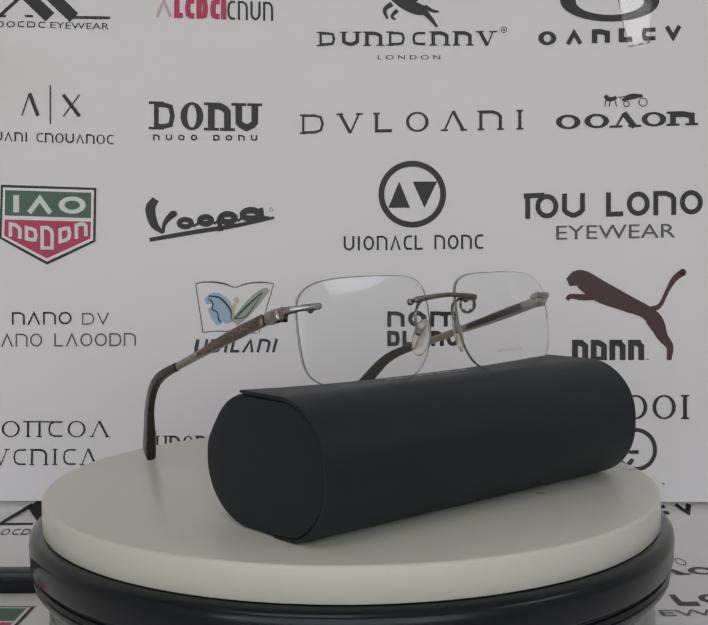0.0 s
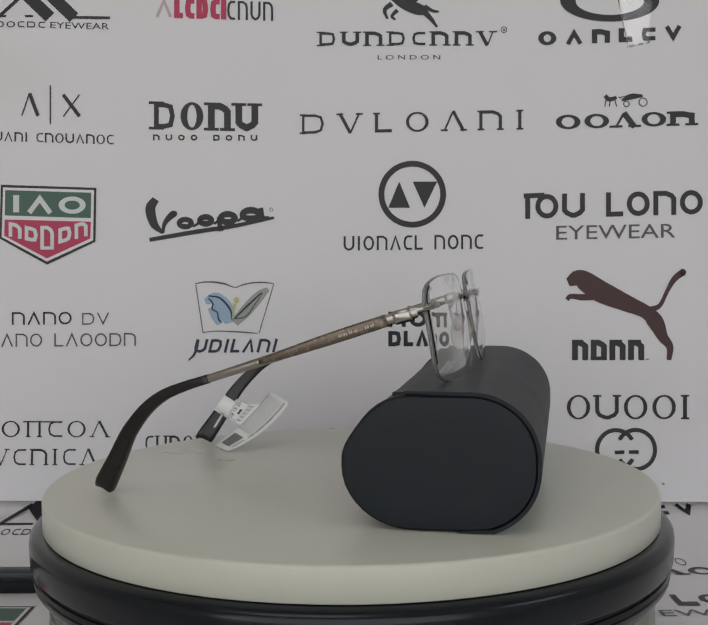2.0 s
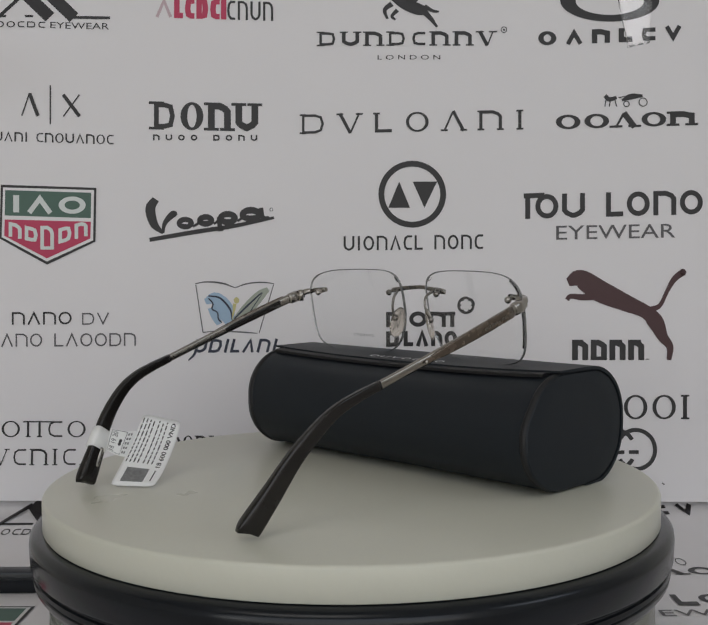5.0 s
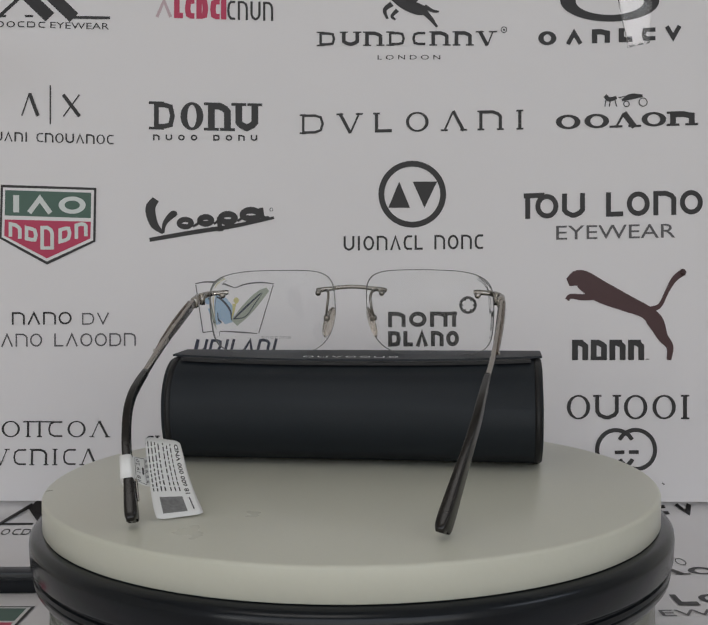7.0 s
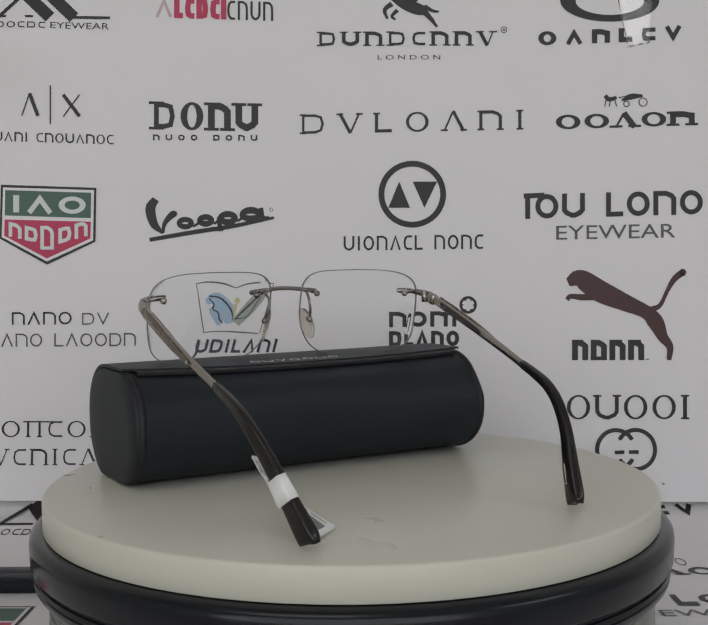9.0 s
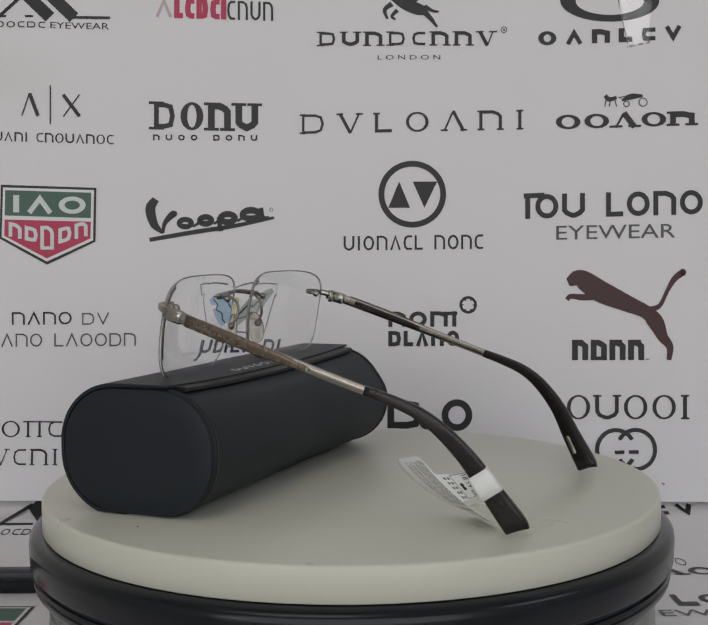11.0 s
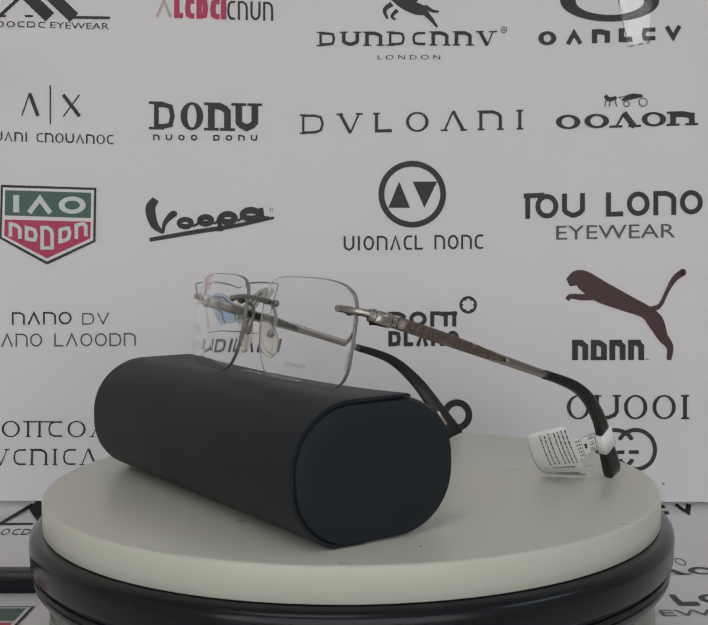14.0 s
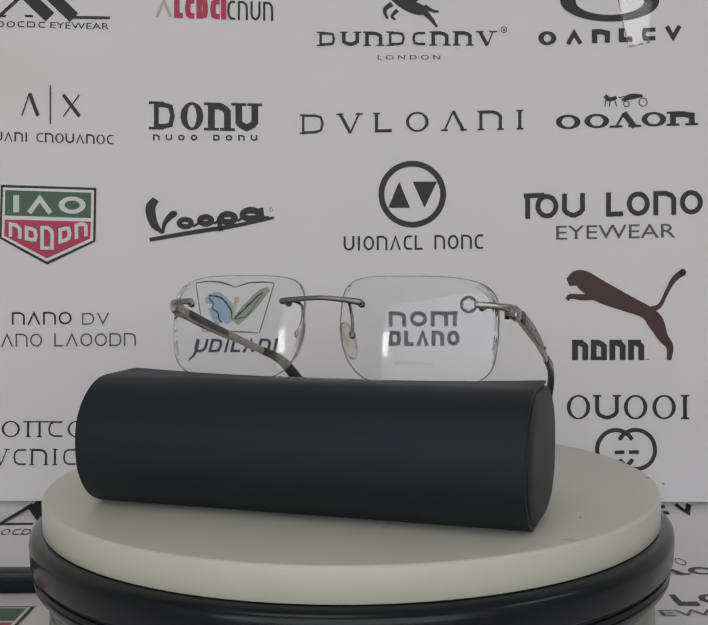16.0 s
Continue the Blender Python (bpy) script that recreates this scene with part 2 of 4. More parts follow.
class Print:
    """Collects flat shapes of one ink, in print units, for one printed mark."""

    def __init__(self, place, out=0.0003):
        self.place, self.out, self.bm, self.made = place, out, bmesh.new(), []

    def poly(self, pts):
        c = [self.bm.verts.new(self.place(u, v, self.out)) for u, v in pts]
        self.bm.faces.new(c)
        return self

    def strip(self, left, right):
        a = [self.bm.verts.new(self.place(u, v, self.out)) for u, v in left]
        b = [self.bm.verts.new(self.place(u, v, self.out)) for u, v in right]
        for i in range(len(a) - 1):
            self.bm.faces.new((a[i], a[i + 1], b[i + 1], b[i]))
        return self

    def stroke(self, pts, widths, n=6):
        """A brush line through pts; widths is one number or one a point."""
        if not isinstance(widths, (list, tuple)):
            widths = [widths] * len(pts)
        p = spline([(*q, w) for q, w in zip(pts, widths)], n)
        left, right = [], []
        for i, (u, v, w) in enumerate(p):
            q, r = p[max(i - 1, 0)], p[min(i + 1, len(p) - 1)]
            d = np.array([r[0] - q[0], r[1] - q[1]])
            d = d / (np.hypot(*d) or 1)
            left.append((u - d[1] * w / 2, v + d[0] * w / 2))
            right.append((u + d[1] * w / 2, v - d[0] * w / 2))
        return self.strip(left, right)

    def line(self, a, b, w):
        return self.stroke([a, b], w, 1)

    def ring(self, u, v, ru, rv, w, start=0, turn=360, wv=None):
        n = max(8, int(48 * abs(turn) / 360))
        wv = w if wv is None else wv
        arc = [radians(start + turn * k / n) for k in range(n + 1)]
        return self.strip([(u + ru * math.cos(a), v + rv * math.sin(a)) for a in arc],
                          [(u + (ru - w) * math.cos(a), v + (rv - wv) * math.sin(a)) for a in arc])

    def spot(self, u, v, ru, rv, n=18):
        return self.poly([(u + ru * math.cos(2 * math.pi * k / n), v + rv * math.sin(2 * math.pi * k / n)) for k in range(n)])

    def path(self, pts, w, closed=False):
        """A line of even width with mitred corners through pts."""
        q = [np.array(t, float) for t in pts]
        n = len(q)
        left, right = [], []
        for i in range(n):
            d0 = q[i] - q[i - 1] if closed or i else q[1] - q[0]
            d1 = q[(i + 1) % n] - q[i] if closed or i < n - 1 else q[-1] - q[-2]
            n0 = np.array([-d0[1], d0[0]]) / (np.hypot(*d0) or 1)
            n1 = np.array([-d1[1], d1[0]]) / (np.hypot(*d1) or 1)
            m = (n0 + n1) / max(0.35, 1 + n0 @ n1)
            left.append(tuple(q[i] + m * w / 2))
            right.append(tuple(q[i] - m * w / 2))
        if closed:
            left.append(left[0])
            right.append(right[0])
        return self.strip(left, right)

    def marks(self, a, b, cap, kinds, w, gap=0.22, lean=0.0, thin=None, serif=False):
        """A row of plain shapes between the baseline's ends a and b: o rings, a and v angles, i bars, h arches, u troughs,
        e brackets, s steps, b hollow boxes, l corners; a space leaves a gap."""
        thin = w if thin is None else thin
        wide = {"i": 0.35, " ": 0.6, "l": 0.75, "e": 0.8, "s": 0.8}
        total = sum(wide.get(k, 1.0) for k in kinds) + gap * (len(kinds) - 1)
        along = np.array([b[0] - a[0], b[1] - a[1]]) / total
        up = np.array([lean * cap, -cap])
        s = 0.0

        def at(x, y):
            q = np.array(a) + along * x + up * y
            return (float(q[0]), float(q[1]))

        cell = float(np.hypot(*along))
        for k in kinds:
            d = wide.get(k, 1.0)
            x0, x1, xm = s, s + d, s + d / 2
            e, f = w / cell / 2, w / cap / 2
            r = 0.34 * d
            feet = ()
            if k == "o":
                c = at(xm, 0.5)
                self.ring(c[0], c[1], d * cell / 2, cap / 2, w, 0, 360, thin)
            elif k == "a":
                if serif:
                    self.path([at(x0 + e, 0), at(xm - e / 2, 1)], thin).path([at(xm - e / 2, 1), at(x1 - e, 0)], w)
                    feet = ((x0 + e, 0), (x1 - e, 0))
                else:
                    self.path([at(x0 + e, 0), at(xm, 1 - f), at(x1 - e, 0)], (w + thin) / 2)
            elif k == "v":
                if serif:
                    self.path([at(x0 + e, 1), at(xm + e / 2, 0)], w).path([at(xm + e / 2, 0), at(x1 - e, 1)], thin)
                    feet = ((x0 + e, 1), (x1 - e, 1))
                else:
                    self.path([at(x0 + e, 1), at(xm, f), at(x1 - e, 1)], (w + thin) / 2)
            elif k == "i":
                self.path([at(xm, 0), at(xm, 1)], w)
                feet = ((xm, 0), (xm, 1))
            elif k == "h":
                self.path([at(x0 + e, 0), at(x0 + e, 1 - f), at(x1 - e - r, 1 - f), at(x1 - e - 0.3 * r, 1 - f - 0.1), at(x1 - e, 0.68), at(x1 - e, 0)], w)
                feet = ((x0 + e, 0), (x1 - e, 0), (x0 + e, 1))
            elif k == "u":
                self.path([at(x0 + e, 1), at(x0 + e, 0.32), at(x0 + e + 0.3 * r, f + 0.1), at(x0 + e + r, f), at(x1 - e - r, f), at(x1 - e - 0.3 * r, f + 0.1), at(x1 - e, 0.32), at(x1 - e, 1)], w)
                feet = ((x0 + e, 1), (x1 - e, 1))
            elif k == "e":
                self.path([at(x1, 1 - f), at(x0 + e + r, 1 - f), at(x0 + e + 0.25 * r, 0.8), at(x0 + e, 0.5), at(x0 + e + 0.25 * r, 0.2), at(x0 + e + r, f), at(x1, f)], (w + thin) / 2)
            elif k == "s":
                self.path([at(x1, 1 - f), at(x0 + e + r, 1 - f), at(x0 + e, 0.75), at(x0 + e + r, 0.5), at(x1 - e - r, 0.5), at(x1 - e, 0.25), at(x1 - e - r, f), at(x0, f)], (w + thin) / 2)
            elif k == "b":
                self.path([at(x0 + e, f), at(x0 + e, 1 - f), at(x1 - e - r, 1 - f), at(x1 - e - 0.25 * r, 0.82), at(x1 - e, 0.5), at(x1 - e - 0.25 * r, 0.18), at(x1 - e - r, f)], (w + thin) / 2, True)
                feet = ((x0 + e, 0), (x0 + e, 1))
            elif k == "l":
                self.path([at(x0 + e, 1), at(x0 + e, f), at(x1, f)], w)
                feet = ((x0 + e, 1),)
            if serif:
                lay = self.out
                self.out += 0.00006
                for x, y in feet:
                    g = 1.1 * w / cell
                    y = y + (0.5 if y == 0 else -0.5) * thin / cap
                    self.path([at(x - g, y), at(x + g, y)], thin)
                self.out = lay
            s += d + gap
            if k != " ":
                self.made.append(self.bm)
                self.bm = bmesh.new()
        return self

    def done(self, name, mat, parent, label=""):
        for bm in [*self.made, self.bm]:
            if len(bm.verts):
                pieces(name, bm, mat, parent, label)


def written(text, a, b, cap, place, mat, parent, out=0.0003, bold=0.0):
    """A word in the built-in font, from a to b on its baseline, cap units high, laid on place(u, v)."""
    cu = bpy.data.curves.new("word", "FONT")
    cu.body, cu.resolution_u, cu.offset = text, 3, bold
    ob = new("word", cu)
    bpy.context.view_layer.update()
    me = bpy.data.meshes.new_from_object(ob.evaluated_get(bpy.context.evaluated_depsgraph_get()))
    bpy.data.objects.remove(ob)
    xs, ys = [v.co.x for v in me.vertices], [v.co.y for v in me.vertices]
    x0, x1, y0, y1 = min(xs), max(xs), min(ys), max(ys)
    for v in me.vertices:
        s, h = (v.co.x - x0) / (x1 - x0), (v.co.y - y0) / (y1 - y0)
        v.co = place(a[0] + (b[0] - a[0]) * s, a[1] + (b[1] - a[1]) * s - cap * h, out)
    bm = bmesh.new()
    bm.from_mesh(me)
    bpy.data.meshes.remove(me)
    bmesh.ops.remove_doubles(bm, verts=bm.verts, dist=1e-7)
    return pieces("printed_word", bm, mat, parent)


def row_one(place, sh, dv=0):
    """The top row of the print: angular mark, red-and-black word, rider mark, oval mark."""
    P = lambda out=0.0003: Print(place, out)
    p = P()
    for line, w in ((((2, 40), (56, -12)), 8), (((58, -14), (114, 40)), 27), (((110, -14), (166, 40)), 27)):
        p.line((line[0][0], line[0][1] + dv), (line[1][0], line[1][1] + dv), w)
    p.line((0, 38 + dv), (78, 38 + dv), 5).line((150, 39 + dv), (245, 40 + dv), 6)
    p.done("printed_mark", INK, sh)
    P().marks((-28, 63 + dv), (104, 64 + dv), 14, "aooebe", 3, 0.3, 0, 2).done("printed_mark", INK, sh)
    written("EYEWEAR", (115, 64 + dv), (243, 66 + dv), 14, place, INK, sh)


def poster():
    sh = empty("poster", Matrix.Translation((0, SHEET_Y, hang(784, 1113).z)), "glossy white poster sheet printed with rows of dark brand marks", "poster")
    inv = sh.matrix_basis.inverted()

    def place(u, v, out=0.0):
        return inv @ hang(u, v, out)

    sheet_ob = part("sheet", sheet_mesh(place, -260, 1830, -420, 1106, 170, 126), PAPER, sh, smooth=True)
    soft_edges(sheet_ob, 40)
    P = lambda out=0.0003: Print(place, out)
    row_one(place, sh)
    # first shape, with the glare on it painted as pale ink
    P().marks((345, 38), (382, 38), 40, "a", 7).done("printed_mark", INK_GLARE, sh)
    P().marks((386, 40), (500, 43), 45, "lebei", 12, 0.16).done("printed_mark", INK_RED, sh)
    P().marks((503, 43), (605, 46), 42, "ehuh", 5, 0.25).done("printed_mark", INK, sh)
    # rider mark, wide serif word, small word
    p = P()
    p.stroke([(870, -12), (895, 8), (925, 20), (945, 24)], [22, 24, 26, 16])
    p.stroke([(868, 8), (852, 22), (858, 42)], [12, 9, 5]).stroke([(940, 26), (956, 44), (968, 60)], [14, 9, 5])
    p.stroke([(940, 14), (958, 24), (972, 26)], [10, 7, 4]).stroke([(880, 22), (868, 36), (876, 44)], [9, 7, 4])
    p.spot(912, -2, 14, 10)
    p.done("printed_mark", INK, sh)
    P().marks((706, 102), (1096, 101), 32, "buhbehhv", 8, 0.36, 0, 3, True).done("printed_mark", INK, sh)
    P().ring(1116, 66, 7, 7, 1.6).spot(1116, 66, 2.4, 2.4).done("printed_mark", INK, sh)
    written("L O N D O N", (836, 132), (975, 132), 10, place, INK, sh)
    # oval mark
    P().ring(1351, 2, 110, 46, 34, 0, 360, 15).done("printed_mark", INK, sh)
    P().marks((1192, 101), (1512, 88), 31, "oahlev", 12, 0.48, 0, 7).done("printed_mark", INK, sh)
    # second row
    p = P()
    p.line((50, 257), (68, 207), 3).line((68, 207), (86, 257), 8).line((114, 190), (113, 275), 3)
    p.line((142, 210), (178, 258), 8).line((178, 210), (142, 258), 3)
    p.done("printed_mark", INK, sh)
    P().marks((-12, 312), (253, 320), 21, "uahi ehouahoe", 3.5, 0.2, 0, 2).done("printed_mark", INK, sh)
    P().marks((340, 287), (572, 291), 62, "bohu", 15, 0.2, 0, 6, True).done("printed_mark", INK, sh)
    P().marks((340, 311), (570, 312), 13, "huoo bohu", 3.4, 0.9).done("printed_mark", INK, sh)
    P().marks((668, 297), (1160, 287), 44, "bvloahi", 7, 0.62, 0, 4, True).done("printed_mark", INK, sh)
    p = P()
    p.ring(1388, 230, 7, 7, 2).ring(1425, 226, 10, 10, 2).stroke([(1378, 222), (1398, 214), (1424, 212)], [5, 13, 6])
    p.stroke([(1340, 212), (1350, 220), (1366, 216)], [9, 10, 7]).line((1342, 222), (1340, 236), 2.5).line((1362, 220), (1366, 236), 2.5)
    p.line((1352, 222), (1350, 236), 2.5).line((1370, 216), (1395, 212), 2)
    p.done("printed_mark", INK, sh)
    P().marks((1231, 287), (1540, 277), 32, "ooaoh", 13, 0.16, 0, 5, True).done("printed_mark", INK, sh)
    # third row: shield
    P(0.00045).poly([(4, 409), (215, 416), (213, 535), (106, 586), (1, 528)]).done("printed_mark", INK, sh, "black shield outline")
    P(0.0006).poly([(9, 415), (210, 421), (208, 532), (106, 579), (6, 525)]).done("printed_mark", WHITE_INK, sh)
    P(0.0008).poly([(14, 421), (204, 427), (203, 483), (13, 477)]).done("printed_mark", INK_GREEN, sh, "dull green shield field")
    P(0.0008).poly([(13, 486), (203, 491), (202, 528), (106, 572), (12, 522)]).done("printed_mark", INK_RED, sh, "magenta red shield field")
    P(0.001).marks((28, 470), (192, 474), 38, "iao", 13, 0.2, 0, 9).done("printed_mark", INK_MINT, sh)
    p = P(0.001)
    p.marks((22, 523), (86, 538), 32, "hb", 8, 0.25).marks((92, 552), (122, 552), 52, "h", 8).marks((132, 540), (196, 522), 34, "bh", 8, 0.25)
    p.line((94, 549), (120, 549), 7)
    p.done("printed_mark", INK_MINT, sh)
    # script mark with its underline
    p = P()
    p.stroke([(346, 441), (334, 462), (342, 496), (362, 516)], [16, 22, 18, 6]).stroke([(362, 516), (366, 494), (384, 474), (391, 478)], [5, 10, 15, 8])
    p.stroke([(332, 531), (430, 514), (520, 500), (607, 482)], [9, 10, 9, 6])
    p.ring(411, 494, 19, 14, 12).ring(456, 488, 19, 14, 13).ring(505, 483, 22, 16, 14).ring(556, 475, 25, 17, 15)
    p.stroke([(428, 502), (440, 494), (448, 482)], [5, 6, 4]).stroke([(474, 496), (484, 488), (490, 476)], [5, 6, 4]).stroke([(526, 490), (536, 482), (540, 470)], [5, 6, 4])
    p.stroke([(485, 480), (489, 512)], [9, 12]).stroke([(578, 460), (582, 482), (596, 482)], [10, 11, 7])
    p.ring(601, 464, 4, 4, 1.2)
    p.done("printed_mark", INK, sh)
    # ring mark and its word
    P().ring(913, 430, 75, 74, 13).poly([(860, 460), (884, 402), (908, 460)]).poly([(914, 402), (968, 402), (940, 460)]).done("printed_mark", INK, sh)
    P().marks((761, 555), (1070, 551), 32, "uiohael hohe", 4.6, 0.24).done("printed_mark", INK, sh)
    P().marks((1160, 485), (1558, 474), 54, "iou loho", 11, 0.16).line((1160, 434), (1206, 432), 11).done("printed_mark", INK, sh)
    written("EYEWEAR", (1232, 531), (1497, 526), 31, place, INK_GREY, sh)
    # fourth row
    P().marks((28, 719), (160, 718), 28, "haho", 4, 0.2).done("printed_mark", INK, sh)
    P().marks((183, 719), (243, 718), 26, "bv", 3, 0.2).done("printed_mark", INK_GREY, sh)
    P().marks((-28, 768), (302, 766), 29, "uaho laoobh", 3.4, 0.2).done("printed_mark", INK_GREY, sh)
    p = P()
    p.stroke([(433, 628), (458, 624), (492, 627), (521, 637)], [2, 3, 4, 2]).stroke([(521, 637), (548, 628), (580, 625), (607, 628)], [2, 3, 3, 2])
    p.line((434, 630), (450, 736), 2).stroke([(450, 736), (480, 733), (530, 735), (570, 738)], [2, 2, 3, 2]).line((606, 630), (574, 737), 2)
    p.done("printed_mark", INK_GREY, sh)
    P().stroke([(455, 668), (478, 662), (500, 690), (508, 715)], [12, 30, 40, 18]).stroke([(470, 680), (478, 700), (486, 718)], [20, 20, 12]).done("printed_mark", INK_BLUE, sh)
    P().stroke([(520, 715), (545, 688), (575, 655), (594, 640)], [18, 26, 22, 10]).done("printed_mark", INK_SAGE, sh)
    P(0.0005).stroke([(462, 655), (488, 660), (510, 685), (514, 708)], [3, 4, 4, 2]).stroke([(462, 660), (472, 672), (470, 684), (482, 692), (484, 706), (492, 714)], 3).done("printed_mark", INK_NAVY, sh)
    P(0.0005).stroke([(519, 706), (545, 680), (575, 652), (582, 648)], [3, 4, 3, 1]).stroke([(519, 706), (545, 700), (566, 672), (582, 648)], [2, 2, 2, 1]).done("printed_mark", INK_NAVY, sh)
    P(0.0005).spot(524, 665, 6, 7).stroke([(520, 672), (518, 690), (514, 706)], [8, 5, 2]).done("printed_mark", INK_YELLOW, sh)
    P().marks((428, 781), (610, 780), 30, "ubilahi", 6, 0.22, 0.25).stroke([(440, 752), (432, 782), (418, 798)], [6, 6, 3]).done("printed_mark", INK_NAVY, sh)
    P().marks((860, 724), (1013, 723), 34, "hohi", 9, 0.2).line((980, 694), (1013, 694), 8).done("printed_mark", INK, sh)
    P().marks((860, 767), (1017, 766), 34, "blaho", 9, 0.2).done("printed_mark", INK, sh)
    p = P()
    p.ring(1037, 675, 19.5, 19.5, 6)
    for k in range(6):
        a = math.pi / 3 * k
        p.poly([(1037 + 17.5 * math.cos(a - 0.36), 675 + 17.5 * math.sin(a - 0.36)), (1037 + 17.5 * math.cos(a + 0.36), 675 + 17.5 * math.sin(a + 0.36)),
                (1037 + 10 * math.cos(a), 675 + 10 * math.sin(a))])
    p.done("printed_mark", INK, sh)
    # leaping shape with a curved tail
    p = P()
    p.stroke([(1258, 625), (1285, 617), (1330, 645), (1385, 670), (1430, 690), (1452, 712), (1468, 745), (1484, 768), (1482, 797)], [18, 40, 48, 38, 30, 36, 24, 16, 10])
    p.stroke([(1440, 686), (1462, 676), (1478, 645), (1494, 618), (1514, 602)], [14, 10, 9, 13, 15]).spot(1513, 603, 8, 8)
    p.stroke([(1318, 655), (1290, 658), (1264, 656), (1256, 664)], [18, 14, 11, 10])
    p.poly([(1262, 612), (1270, 600), (1277, 608)]).poly([(1278, 608), (1286, 601), (1290, 612)])
    p.done("printed_mark", INK_MAROON, sh, "dark maroon leaping shape")
    P().marks((1267, 797), (1427, 797), 45, "hhhh", 13, 0.16).line((1275, 756), (1292, 756), 8).line((1308, 793), (1332, 793), 8).line((1350, 756), (1378, 756), 8).line((1395, 756), (1420, 756), 8).done("printed_mark", INK, sh)
    # fifth row
    P().marks((5, 968), (242, 968), 36, "oiieoa", 5, 0.28, 0, 2.5, True).line((52, 934), (84, 934), 3).line((92, 934), (124, 934), 3).done("printed_mark", INK, sh)
    P().marks((-16, 1030), (216, 1029), 36, "vehiea", 5, 0.3, 0, 2.5, True).done("printed_mark", INK, sh)
    P().marks((322, 1000), (502, 1000), 36, "euhohio", 5, 0.25, 0, 2.5, True).done("printed_mark", INK, sh)
    P().marks((858, 949), (935, 949), 62, "b", 15).ring(945, 932, 17, 19, 7).ring(1012, 919, 34, 35, 15).done("printed_mark", INK, sh)
    P().marks((1255, 928), (1527, 928), 54, "ouooi", 8.5, 0.22, 0, 4, True).done("printed_mark", INK, sh)
    p = P()
    p.ring(1363, 994, 47, 47, 9, 30, 300).ring(1408, 994, 47, 47, 9, 210, 300)
    p.line((1360, 1000), (1382, 1000), 8).line((1392, 1000), (1414, 1000), 8)
    p.done("printed_mark", INK, sh)
    P().line((1430, 795), (1438, 795), 2).line((1463, 1066), (1468, 1070), 3).done("printed_mark", INK_GREY, sh)
    return sh


def table_sheet():
    sh = empty("table_poster", Matrix.Translation((0, 0.0, TABLE_Z)), "white printed poster sheet bent from wall onto worktop", "poster")
    inv = sh.matrix_basis.inverted()

    def place(u, v, out=0.0):
        return inv @ lie(u, v, out)

    part("sheet", sheet_mesh(place, -420, 1990, -60, 1390, 60, 145), PAPER, sh, smooth=True)
    P = lambda out=0.0003: Print(place, out)
    row_one(place, sh, 64)
    P().marks((1206, 96), (1540, 95), 31, "oahlev", 12, 0.48, 0, 7).done("printed_mark", INK, sh)
    P().ring(1351, 12, 110, 46, 34, 0, 360, 15).done("printed_mark", INK, sh)
    P().marks((1231, 284), (1540, 282), 40, "ooaoh", 13, 0.16, 0, 6, True).done("printed_mark", INK, sh)
    P().ring(1425, 223, 10, 12, 2).done("printed_mark", INK, sh)
    P().marks((1160, 480), (1558, 478), 54, "iou loho", 11, 0.16).line((1160, 432), (1206, 432), 11).done("printed_mark", INK, sh)
    written("EYEWEAR", (1232, 531), (1497, 529), 31, place, INK_GREY, sh)
    P(0.0004).poly([(4, 453), (215, 460), (213, 579), (106, 630), (1, 572)]).done("printed_mark", INK, sh, "black shield outline")
    P(0.0006).poly([(9, 461), (210, 467), (208, 576), (106, 623), (6, 569)]).done("printed_mark", WHITE_INK, sh)
    P(0.0008).poly([(14, 468), (204, 474), (203, 527), (13, 521)]).done("printed_mark", INK_GREEN, sh, "dull green shield field")
    P(0.0008).poly([(13, 530), (203, 535), (202, 572), (106, 616), (12, 566)]).done("printed_mark", INK_RED, sh, "magenta red shield field")
    return sh


poster()
table_sheet()


